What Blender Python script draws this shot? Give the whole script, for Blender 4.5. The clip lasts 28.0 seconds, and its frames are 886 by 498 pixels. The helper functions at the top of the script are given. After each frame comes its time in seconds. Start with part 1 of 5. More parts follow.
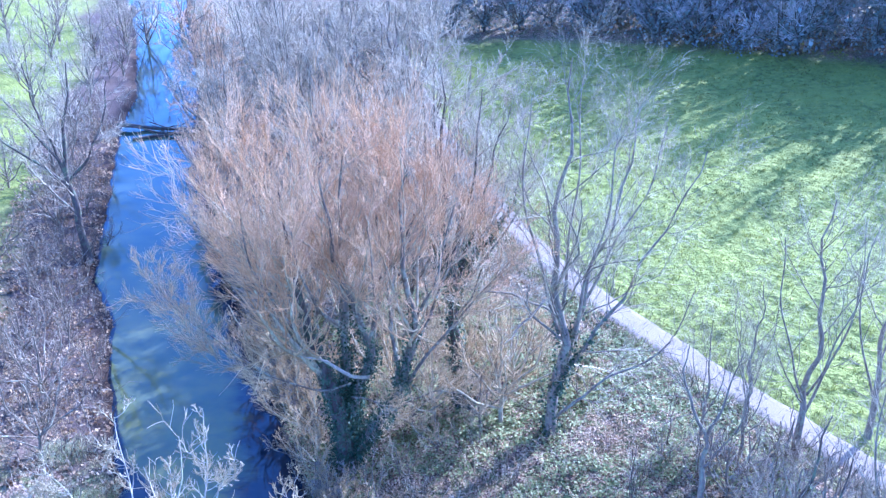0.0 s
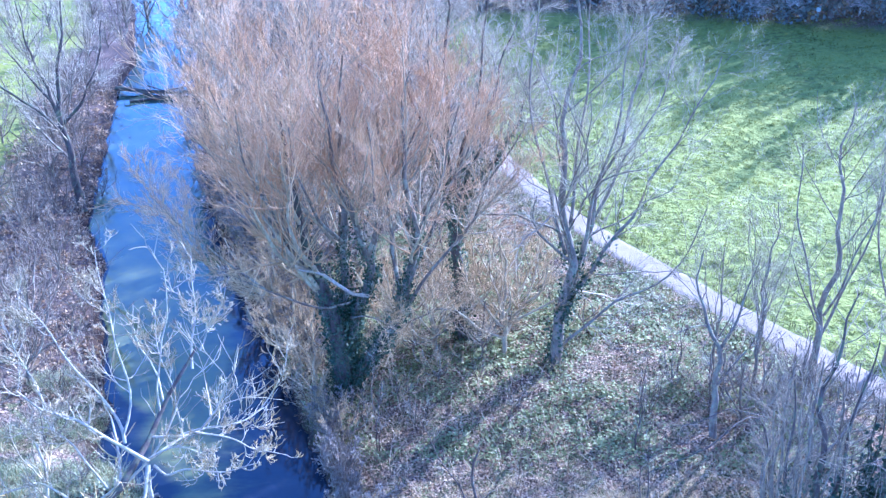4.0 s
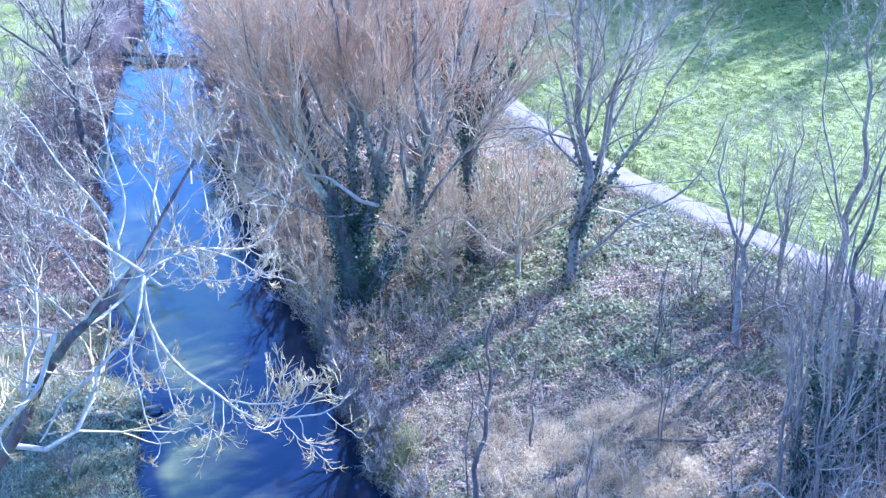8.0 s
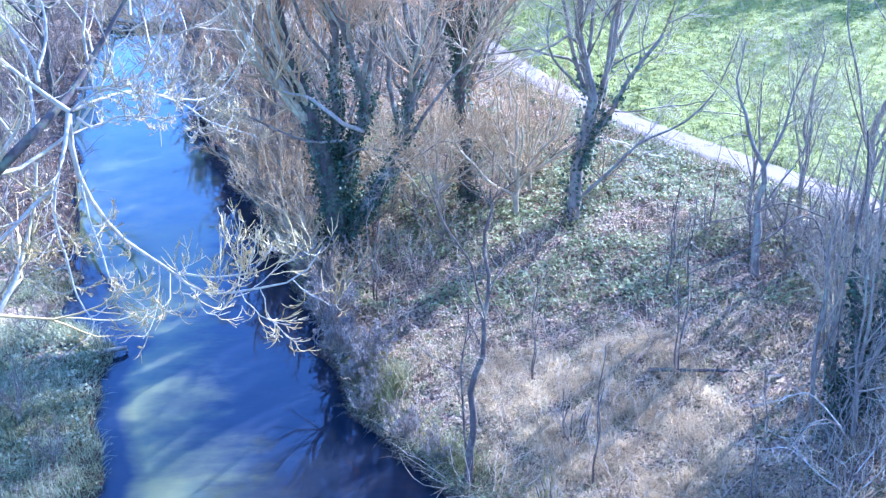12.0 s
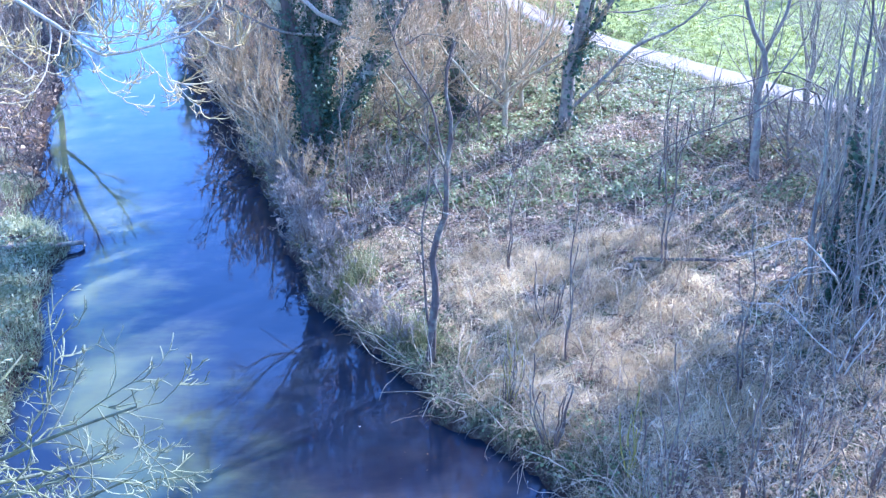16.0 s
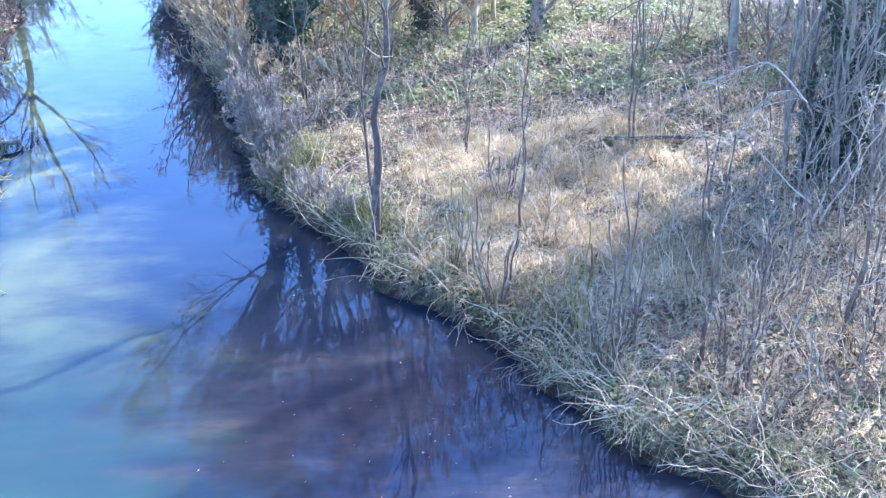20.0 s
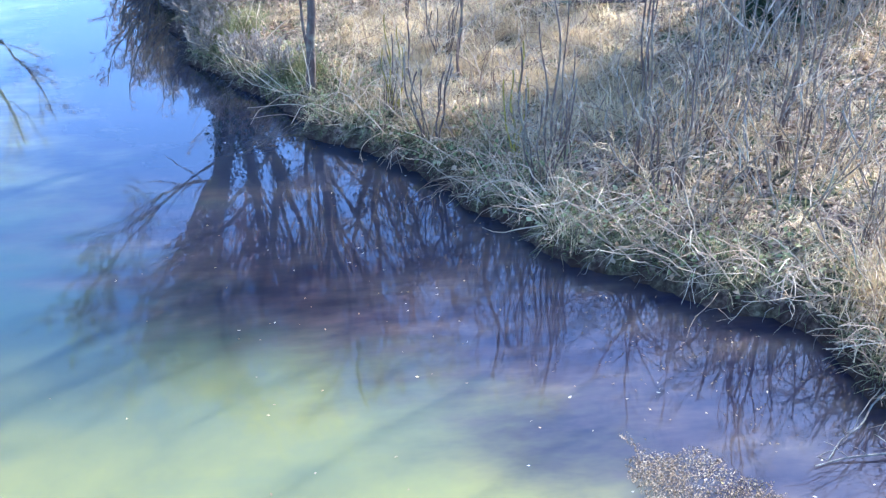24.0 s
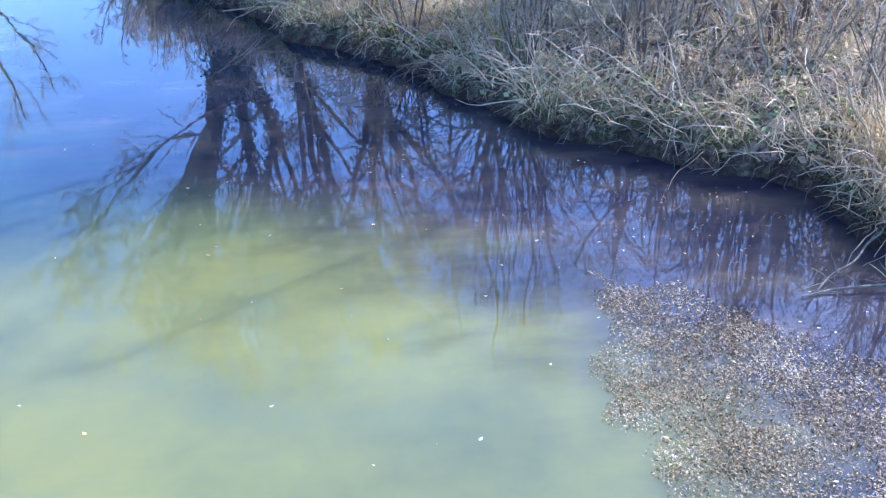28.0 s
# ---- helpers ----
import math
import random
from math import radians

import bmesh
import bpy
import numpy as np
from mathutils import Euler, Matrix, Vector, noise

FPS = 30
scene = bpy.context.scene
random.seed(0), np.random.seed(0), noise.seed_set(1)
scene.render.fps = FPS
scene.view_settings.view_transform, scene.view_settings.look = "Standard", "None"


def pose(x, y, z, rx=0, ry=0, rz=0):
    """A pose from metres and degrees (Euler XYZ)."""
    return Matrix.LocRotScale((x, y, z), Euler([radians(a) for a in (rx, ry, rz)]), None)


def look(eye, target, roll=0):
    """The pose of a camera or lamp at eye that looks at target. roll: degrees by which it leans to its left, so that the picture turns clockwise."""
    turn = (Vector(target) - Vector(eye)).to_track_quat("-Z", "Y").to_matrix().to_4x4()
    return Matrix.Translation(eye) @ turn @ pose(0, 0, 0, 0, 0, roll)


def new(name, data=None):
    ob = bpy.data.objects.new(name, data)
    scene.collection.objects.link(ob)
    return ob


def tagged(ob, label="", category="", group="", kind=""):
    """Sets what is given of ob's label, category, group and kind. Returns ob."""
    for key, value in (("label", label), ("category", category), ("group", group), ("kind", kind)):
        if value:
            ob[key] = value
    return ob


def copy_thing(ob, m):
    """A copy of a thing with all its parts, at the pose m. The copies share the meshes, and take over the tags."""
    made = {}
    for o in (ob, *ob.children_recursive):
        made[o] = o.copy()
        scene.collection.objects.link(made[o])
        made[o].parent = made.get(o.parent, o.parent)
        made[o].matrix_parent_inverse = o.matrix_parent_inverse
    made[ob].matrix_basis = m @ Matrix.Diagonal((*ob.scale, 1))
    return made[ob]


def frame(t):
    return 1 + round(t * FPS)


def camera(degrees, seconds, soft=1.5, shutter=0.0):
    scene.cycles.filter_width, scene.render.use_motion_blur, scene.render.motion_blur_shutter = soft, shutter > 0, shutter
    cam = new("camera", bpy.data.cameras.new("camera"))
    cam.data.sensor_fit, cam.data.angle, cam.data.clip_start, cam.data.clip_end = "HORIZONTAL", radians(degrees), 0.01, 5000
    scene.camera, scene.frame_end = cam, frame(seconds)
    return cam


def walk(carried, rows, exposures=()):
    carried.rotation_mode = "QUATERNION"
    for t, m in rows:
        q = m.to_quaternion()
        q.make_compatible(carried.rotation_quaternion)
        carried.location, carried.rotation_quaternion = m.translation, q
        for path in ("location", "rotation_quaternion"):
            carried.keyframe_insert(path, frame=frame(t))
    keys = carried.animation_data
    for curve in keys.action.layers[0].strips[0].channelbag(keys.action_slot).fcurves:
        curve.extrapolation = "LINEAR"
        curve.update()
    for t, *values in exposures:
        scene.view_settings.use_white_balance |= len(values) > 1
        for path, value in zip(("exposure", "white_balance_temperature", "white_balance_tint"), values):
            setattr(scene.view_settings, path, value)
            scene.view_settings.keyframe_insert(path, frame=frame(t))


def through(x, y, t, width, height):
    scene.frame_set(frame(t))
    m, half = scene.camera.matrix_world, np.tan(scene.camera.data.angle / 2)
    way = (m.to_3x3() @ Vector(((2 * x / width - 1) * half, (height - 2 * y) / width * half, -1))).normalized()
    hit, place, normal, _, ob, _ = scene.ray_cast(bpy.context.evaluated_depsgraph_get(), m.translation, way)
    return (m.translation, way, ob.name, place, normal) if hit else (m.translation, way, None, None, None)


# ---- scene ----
# The flight: a straight, slow descent over the river's edge.
cam = camera(50.0, 28.0, soft=1.37)
PATH = [
    (0, (-0.38, -1.73, 29.43), (0.160, 7.223, 25.006), -1.8),
    (0.5, (-0.39, -1.86, 29.06), (0.144, 7.103, 24.656), -1.8),
    (1, (-0.46, -2.05, 28.56), (0.086, 6.909, 24.159), -1.7),
    (1.5, (-0.47, -2.00, 27.91), (0.053, 6.978, 23.540), -1.7),
    (2, (-0.58, -2.01, 27.40), (-0.055, 6.966, 23.036), -1.7),
    (2.5, (-0.61, -2.06, 26.85), (-0.082, 6.930, 22.500), -1.6),
    (3, (-0.66, -2.06, 26.37), (-0.128, 6.926, 22.019), -1.4),
    (3.5, (-0.67, -2.02, 25.79), (-0.109, 6.969, 21.434), -1.3),
    (5.5, (-0.45, -2.68, 23.46), (-0.009, 6.374, 19.225), -2.2),
    (6, (-0.61, -2.69, 22.95), (-0.132, 6.349, 18.712), -2.1),
    (6.5, (-0.66, -2.71, 22.41), (-0.179, 6.327, 18.165), -2.0),
    (7, (-0.77, -2.61, 21.84), (-0.273, 6.427, 17.585), -1.8),
    (7.5, (-0.81, -2.70, 21.33), (-0.346, 6.349, 17.092), -1.8),
    (8, (-0.87, -2.77, 20.86), (-0.423, 6.279, 16.630), -1.8),
    (8.5, (-0.86, -2.71, 20.39), (-0.365, 6.336, 16.161), -1.8),
    (9, (-0.82, -2.59, 19.92), (-0.313, 6.457, 15.698), -1.9),
    (9.5, (-0.76, -2.40, 19.46), (-0.270, 6.657, 15.243), -1.9),
    (10, (-0.74, -2.02, 18.98), (-0.239, 7.028, 14.759), -2.0),
    (10.5, (-0.77, -1.61, 18.46), (-0.261, 7.444, 14.249), -2.0),
    (11, (-0.79, -1.37, 18.01), (-0.263, 7.683, 13.794), -2.1),
    (11.5, (-0.79, -1.21, 17.51), (-0.268, 7.851, 13.315), -2.2),
    (12, (-0.82, -1.07, 17.00), (-0.302, 7.992, 12.794), -2.1),
    (12.5, (-0.83, -0.99, 16.47), (-0.356, 8.073, 12.283), -2.1),
    (14.5, (0.19, -0.70, 14.15), (0.607, 8.405, 10.024), -1.2),
    (15, (0.31, -0.70, 13.66), (0.691, 8.397, 9.536), -1.4),
    (15.5, (0.27, -0.80, 13.22), (0.643, 8.299, 9.089), -1.4),
    (16, (0.42, -0.77, 12.78), (0.768, 8.317, 8.629), -1.5),
    (16.5, (0.60, -0.78, 12.40), (0.950, 8.301, 8.227), -1.4),
    (17, (0.87, -0.68, 11.92), (1.192, 8.408, 7.749), -1.4),
    (17.5, (1.09, -0.64, 11.44), (1.407, 8.445, 7.276), -1.4),
    (18, (1.17, -0.71, 11.02), (1.501, 8.373, 6.856), -1.3),
    (18.5, (1.22, -0.72, 10.61), (1.567, 8.358, 6.430), -1.3),
    (19, (1.33, -0.62, 10.14), (1.678, 8.456, 5.967), -1.4),
    (19.5, (1.49, -0.52, 9.69), (1.838, 8.558, 5.501), -1.5),
    (20, (1.61, -0.43, 9.28), (1.949, 8.632, 5.065), -1.8),
    (20.5, (1.70, -0.38, 8.86), (2.011, 8.670, 4.620), -2.2),
    (21, (1.72, -0.37, 8.43), (2.013, 8.683, 4.181), -2.3),
    (21.5, (1.74, -0.35, 8.04), (2.021, 8.682, 3.767), -2.5),
    (23.5, (1.80, -1.14, 7.16), (2.490, 7.767, 2.661), -1.5),
    (24, (2.10, -1.16, 6.79), (2.779, 7.732, 2.259), -1.5),
    (24.5, (2.27, -1.11, 6.37), (2.942, 7.781, 1.844), -1.4),
    (25, (2.27, -1.12, 5.96), (2.971, 7.785, 1.453), -1.2),
    (25.5, (2.31, -1.16, 5.51), (3.003, 7.766, 1.057), -1.3),
    (26, (2.44, -1.23, 5.11), (3.105, 7.703, 0.676), -1.4),
    (26.5, (2.61, -1.26, 4.75), (3.225, 7.688, 0.318), -1.5),
    (27, (2.66, -1.25, 4.50), (3.251, 7.703, 0.083), -1.4),
    (27.5, (2.67, -1.26, 4.52), (3.253, 7.692, 0.109), -1.4),
    (28, (2.67, -1.29, 4.59), (3.220, 7.653, 0.156), -1.5),
]
walk(cam, [(t, look(eye, target, roll)) for t, eye, target, roll in PATH],
     exposures=[(0.0, 1.91, 3690, 29), (8.0, 1.96, 3720, 29), (12.0, 2.08, 3775, 28), (16.0, 2.13, 3830, 27), (18.0, 2.20, 3890, 26), (20.0, 2.32, 4150, 24), (22.0, 2.26, 4320, 23), (24.0, 2.15, 4320, 21), (28.0, 1.76, 4220, 25)])

# ---- light: low winter sun, clear sky ----
SUN_EL, SUN_AZ = radians(28), radians(37)
world = bpy.data.worlds.new("sky")
scene.world = world
world.use_nodes = True
sky = world.node_tree.nodes.new("ShaderNodeTexSky")
sky.sky_type, sky.sun_disc = "NISHITA", False
sky.sun_elevation, sky.sun_rotation = SUN_EL, radians(53)
sky.air_density, sky.ozone_density = 1.0, 0.6
back = world.node_tree.nodes["Background"]
back.inputs["Strength"].default_value = 0.118
world.node_tree.links.new(sky.outputs["Color"], back.inputs["Color"])
lamp = bpy.data.lights.new("sun", "SUN")
lamp.energy, lamp.angle, lamp.color = 5.0, radians(0.53), (1.0, 0.80, 0.50)
sun = new("sun", lamp)
to_sun = Vector((math.cos(SUN_EL) * math.cos(SUN_AZ), math.cos(SUN_EL) * math.sin(SUN_AZ), math.sin(SUN_EL)))
sun.matrix_world = look(to_sun * 100, (0, 0, 0))

# ---- materials ----
def base_material(name, rough=0.85, spec=0.3):
    m = bpy.data.materials.new(name)
    m.use_nodes = True
    b = m.node_tree.nodes["Principled BSDF"]
    b.inputs["Roughness"].default_value = rough
    b.inputs["Specular IOR Level"].default_value = spec
    return m, m.node_tree.nodes, m.node_tree.links, b


def noise_node(nodes, links, scale, detail=4.0, rough=0.6, coord=None, stretch=None):
    tc = nodes.new("ShaderNodeTexCoord")
    src = tc.outputs["Object"] if coord is None else coord
    if stretch:
        mp = nodes.new("ShaderNodeMapping")
        mp.inputs["Scale"].default_value = stretch
        links.new(src, mp.inputs["Vector"])
        src = mp.outputs["Vector"]
    n = nodes.new("ShaderNodeTexNoise")
    n.inputs["Scale"].default_value, n.inputs["Detail"].default_value, n.inputs["Roughness"].default_value = scale, detail, rough
    links.new(src, n.inputs["Vector"])
    return n.outputs["Fac"]


def ramp(nodes, links, fac, stops):
    r = nodes.new("ShaderNodeValToRGB")
    e = r.color_ramp.elements
    while len(e) < len(stops):
        e.new(0.5)
    for k, (pos, col) in zip(e, stops):
        k.position, k.color = pos, (*col, 1)
    links.new(fac, r.inputs["Fac"])
    return r.outputs["Color"]


def mixed(nodes, links, fac, a, b, blend="MIX"):
    n = nodes.new("ShaderNodeMix")
    n.data_type, n.blend_type = "RGBA", blend
    for sock, v in ((n.inputs[0], fac), (n.inputs[6], a), (n.inputs[7], b)):
        if isinstance(v, (int, float)):
            sock.default_value = v
        elif isinstance(v, tuple):
            sock.default_value = (*v, 1)
        else:
            links.new(v, sock)
    return n.outputs[2]


def bump(nodes, links, b, height, strength, distance):
    n = nodes.new("ShaderNodeBump")
    n.inputs["Strength"].default_value, n.inputs["Distance"].default_value = strength, distance
    links.new(height, n.inputs["Height"])
    links.new(n.outputs["Normal"], b.inputs["Normal"])


def bark(name, dark, light, lichen=None, scale=6.0):
    """Furrowed bark, drawn out along the stem, with patches of lichen."""
    m, nodes, links, b = base_material(name, 0.9, 0.2)
    grain = noise_node(nodes, links, scale, 6, 0.65, stretch=(1, 1, 0.25))
    col = ramp(nodes, links, grain, [(0.3, dark), (0.7, light)])
    if lichen:
        spots = ramp(nodes, links, noise_node(nodes, links, 2.3, 5, 0.7), [(0.5, (0, 0, 0)), (0.62, (1, 1, 1))])
        col = mixed(nodes, links, spots, col, lichen)
    links.new(col, b.inputs["Base Color"])
    bump(nodes, links, b, grain, 0.7, 0.03)
    return m


def pieces(name, stops, rough=0.8, spec=0.3, patch=0.35, through=0.0):
    """For many small blades, twigs or leaves: each one takes its own shade, and clumps differ."""
    m, nodes, links, b = base_material(name, rough, spec)
    geo = nodes.new("ShaderNodeNewGeometry")
    big = noise_node(nodes, links, patch, 3)
    add = nodes.new("ShaderNodeMath")
    add.operation = "MULTIPLY_ADD"
    links.new(geo.outputs["Random Per Island"], add.inputs[0])
    add.inputs[1].default_value = 0.6
    sub = nodes.new("ShaderNodeMath")
    sub.operation = "MULTIPLY_ADD"
    links.new(big, sub.inputs[0])
    sub.inputs[1].default_value, sub.inputs[2].default_value = 1.4, -0.5
    links.new(sub.outputs[0], add.inputs[2])
    col = ramp(nodes, links, add.outputs[0], stops)
    links.new(col, b.inputs["Base Color"])
    if through:
        out = nodes["Material Output"]
        tl = nodes.new("ShaderNodeBsdfTranslucent")
        mx = nodes.new("ShaderNodeMixShader")
        mx.inputs[0].default_value = through
        links.new(col, tl.inputs["Color"])
        links.new(b.outputs[0], mx.inputs[1])
        links.new(tl.outputs[0], mx.inputs[2])
        links.new(mx.outputs[0], out.inputs["Surface"])
    return m


BARK_GREY = bark("bark_grey", (0.104, 0.085, 0.0608), (0.312, 0.26, 0.191), (0.374, 0.37, 0.261))
BARK_DARK = bark("bark_dark", (0.05, 0.04, 0.035), (0.17, 0.14, 0.12), (0.16, 0.18, 0.11))
BARK_PALE = bark("bark_pale", (0.28, 0.25, 0.19), (0.60, 0.55, 0.44), (0.44, 0.42, 0.26), 12.0)
BARK_LICHEN = bark("bark_lichen", (0.10, 0.10, 0.055), (0.21, 0.21, 0.12), (0.20, 0.20, 0.075), 9.0)
TWIG_LICHEN = pieces("twig_lichen", [(0.1, (0.11, 0.11, 0.047)), (0.6, (0.20, 0.20, 0.095)), (0.9, (0.30, 0.295, 0.165))], patch=0.6)
BARK_MOSS = bark("bark_moss", (0.20, 0.17, 0.03), (0.46, 0.38, 0.06), (0.20, 0.15, 0.08), 12.0)
BARK_POLE = bark("bark_pole", (0.12, 0.10, 0.075), (0.36, 0.31, 0.24), (0.34, 0.34, 0.22), 8.0)
BARK_PLUM = bark("bark_plum", (0.07, 0.05, 0.038), (0.19, 0.145, 0.11), (0.24, 0.22, 0.15), 10.0)
BARK_TAN = bark("bark_tan", (0.27, 0.22, 0.125), (0.60, 0.51, 0.32), (0.56, 0.52, 0.32), 8.0)
TWIG_ORANGE = pieces("twig_orange", [(0.1, (0.46, 0.262, 0.11)), (0.5, (0.66, 0.435, 0.212)), (0.9, (0.82, 0.62, 0.35))], patch=0.25)
TWIG_GREY = pieces("twig_grey", [(0.1, (0.27, 0.225, 0.145)), (0.5, (0.46, 0.40, 0.27)), (0.9, (0.66, 0.59, 0.42))], patch=0.25)
TWIG_TAN = pieces("twig_tan", [(0.1, (0.33, 0.225, 0.095)), (0.5, (0.54, 0.40, 0.195)), (0.9, (0.73, 0.59, 0.32))], patch=0.25)
TWIG_SILVER = pieces("twig_silver", [(0.1, (0.23, 0.19, 0.125)), (0.5, (0.40, 0.34, 0.225)), (0.9, (0.60, 0.52, 0.355))], patch=0.2)
TWIG_PALE = pieces("twig_pale", [(0.1, (0.28, 0.226, 0.122)), (0.6, (0.469, 0.398, 0.243)), (0.9, (0.625, 0.559, 0.383))], patch=0.3)
TWIG_YELLOW = pieces("twig_yellow", [(0.1, (0.34, 0.24, 0.075)), (0.6, (0.48, 0.38, 0.15)), (0.9, (0.58, 0.49, 0.26))], patch=0.3)
TWIG_BROWN = pieces("twig_brown", [(0.1, (0.10, 0.078, 0.052)), (0.5, (0.22, 0.18, 0.125)), (0.9, (0.48, 0.42, 0.31))], patch=0.3)
TWIG_BRUSH = pieces("twig_brush", [(0.1, (0.17, 0.14, 0.105)), (0.5, (0.31, 0.265, 0.205)), (0.9, (0.54, 0.48, 0.38))], patch=0.3)
# Distance haze is put into the colour: paler than real twigs and ivy.
TWIG_HAZED = pieces("twig_hazed", [(0.1, (0.264, 0.24, 0.216)), (0.5, (0.456, 0.414, 0.372)), (0.9, (0.696, 0.636, 0.564))], patch=0.2)
IVY_HAZED = pieces("hazed_ivy_leaf", [(0.1, (0.15, 0.165, 0.13)), (0.5, (0.26, 0.28, 0.23)), (0.9, (0.42, 0.44, 0.38))], 0.95, 0.05, 0.3, 0.2)
IVY = pieces("ivy_leaf", [(0.1, (0.03, 0.055, 0.03)), (0.5, (0.07, 0.105, 0.055)), (0.9, (0.15, 0.20, 0.11))], 0.6, 0.3, 0.8, 0.15)


# ---- plan: water's edges (y, x), and the path's middle ----
RIGHT_EDGE = [(-80, 13.0), (-30, 11.0), (0, 9.6), (7.0, 8.2), (8.3, 7.85), (9.3, 7.4), (10.0, 6.65), (10.9, 5.75), (11.6, 4.95), (13.2, 3.85), (14.1, 3.5), (16.0, 2.5), (17.6, 1.0),
              (20.0, 0.0), (22.0, -1.3), (23.5, -2.3), (25.5, -3.0), (30.5, -4.1), (38.0, -6.5), (46.0, -8.6), (56.0, -12.0), (68.0, -14.6),
              (82.0, -17.2), (94.0, -19.4), (107.0, -20.6), (127.0, -25.4), (170.0, -36.0), (230, -60)]
LEFT_EDGE = [(-80, -6.0), (-30, -7.6), (0, -8.6), (14.0, -8.8), (21.5, -9.4), (25.0, -10.4), (27.0, -10.9), (29.0, -10.8), (30.0, -11.9), (31.2, -13.3), (33.0, -13.7), (34.6, -13.5),
             (38.0, -14.8), (46.0, -17.0), (50.3, -17.6), (56.0, -20.4), (61.0, -21.1), (73.0, -23.2), (88.0, -25.8), (99.0, -26.6), (127, -32.5), (170, -43), (230, -66)]
PATH_MID = [(-60, 46), (0, 31.0), (20, 23.6), (28.1, 20.4), (30.9, 19.0), (33.8, 17.4), (37.2, 15.7), (41.1, 13.8), (45.1, 11.9), (51.1, 9.6), (59.4, 7.4), (75, 4.6), (100, 2.0), (150, -2.0), (230, -12)]


def along(line, y):
    return np.interp(y, [p[0] for p in line], [p[1] for p in line])


def wander(x, y, scale, seed=0.0):
    """Smooth, cheap waves for the lie of the land."""
    x, y = np.asarray(x) / scale, np.asarray(y) / scale
    return (np.sin(1.7 * x + 1.3 * y + seed) + np.sin(-1.1 * x + 2.3 * y + 1.9 * seed + 1) + np.sin(2.9 * x + 0.6 * y + 2.7 * seed + 2)
            + np.sin(0.5 * x - 3.1 * y + 0.7 * seed + 4)) / 4


def right_x(y):
    return along(RIGHT_EDGE, y) + 0.30 * wander(y, y * 0, 0.9, 3) + 0.17 * wander(y, y * 0, 0.34, 5)


def left_x(y):
    return along(LEFT_EDGE, y) + 0.25 * wander(y, y * 0, 1.1, 5)


def ground_z(x, y):
    """Height of the ground; the water lies at 0."""
    x, y = np.asarray(x, float), np.asarray(y, float)
    dr, dl = (x - right_x(y)) * 0.86, (left_x(y) - x) * 0.95
    right = np.interp(dr, [-4, -1.2, -0.14, 0.12, 0.35, 1.0, 3.5, 9, 14, 22, 45, 80, 300], [-1.2, -0.7, -0.25, 0.26, 0.36, 0.50, 0.75, 1.25, 1.75, 2.3, 3.6, 4.6, 6])
    left = np.interp(dl, [-4, -1.2, 0, 0.4, 1.2, 4, 12, 60, 300], [-1.2, -0.7, -0.06, 0.2, 0.42, 0.75, 1.1, 1.8, 4])
    z = np.maximum(right, left)
    open_field = np.clip((x - along(PATH_MID, y) - 1.5) / 2, 0, 1)
    bumps = (0.10 + 0.05 * open_field) * wander(x, y, 0.55, 1) + 0.06 * open_field * wander(x + 0.4 * y, y - 0.3 * x, 0.33, 8) + 0.10 * wander(x, y, 1.7, 2) + 0.12 * wander(x, y, 6, 4)
    off = np.abs(x - along(PATH_MID, y))
    return z + bumps * np.clip(np.maximum(dr, dl) / 1.5, 0.1, 1) * np.clip((off - 0.7) / 1.2, 0.06, 1)


def part(name, mesh, material, parent=None, label=""):
    """One mesh object under a thing or a part."""
    if isinstance(mesh, bmesh.types.BMesh):
        me = bpy.data.meshes.new(name)
        mesh.to_mesh(me)
        mesh.free()
        mesh = me
    if material and not mesh.materials:
        mesh.materials.append(material)
    ob = new(name, mesh)
    if parent:
        ob.parent = parent
    if label:
        ob["label"] = label
    return ob


def thing(name, place, label, category, group="", kind=""):
    ob = new(name)
    ob.location = place
    return tagged(ob, label, category, group, kind)


def faces_mesh(name, verts, faces, smooth=False):
    """A mesh from arrays: verts (n, 3), and faces (m, 3 or 4)."""
    me = bpy.data.meshes.new(name)
    verts, faces = np.asarray(verts, np.float32), np.asarray(faces, np.int32)
    k = faces.shape[1]
    me.vertices.add(len(verts))
    me.vertices.foreach_set("co", verts.ravel())
    me.loops.add(faces.size)
    me.loops.foreach_set("vertex_index", faces.ravel())
    me.polygons.add(len(faces))
    me.polygons.foreach_set("loop_start", np.arange(len(faces), dtype=np.int32) * k)
    if smooth:
        me.polygons.foreach_set("use_smooth", np.ones(len(faces), bool))
    me.update(calc_edges=True)
    return me


# ---- ground ----
def spaced(parts):
    return np.unique(np.concatenate([np.arange(a, b, s) for a, b, s in parts] + [[parts[-1][1]]]))


gx = spaced([(-1500, -300, 300), (-300, -80, 20), (-80, -34, 2), (-34, -12, 0.6), (-12, 14, 0.28), (14, 40, 0.4), (40, 80, 2), (80, 300, 20), (300, 1500, 300)])
gy = spaced([(-1500, -300, 300), (-300, -60, 20), (-60, -4, 2), (-4, 45, 0.28), (45, 72, 0.45), (75, 140, 1.5), (140, 300, 20), (300, 1500, 300)])
X, Y = np.meshgrid(gx, gy)
Z = ground_z(X, Y)
ny, nx = X.shape
idx = np.arange(nx * ny).reshape(ny, nx)
quads = np.stack([idx[:-1, :-1], idx[:-1, 1:], idx[1:, 1:], idx[1:, :-1]], -1).reshape(-1, 4)
me = faces_mesh("ground", np.stack([X, Y, Z], -1).reshape(-1, 3), quads, True)
side = X - along(PATH_MID, Y)
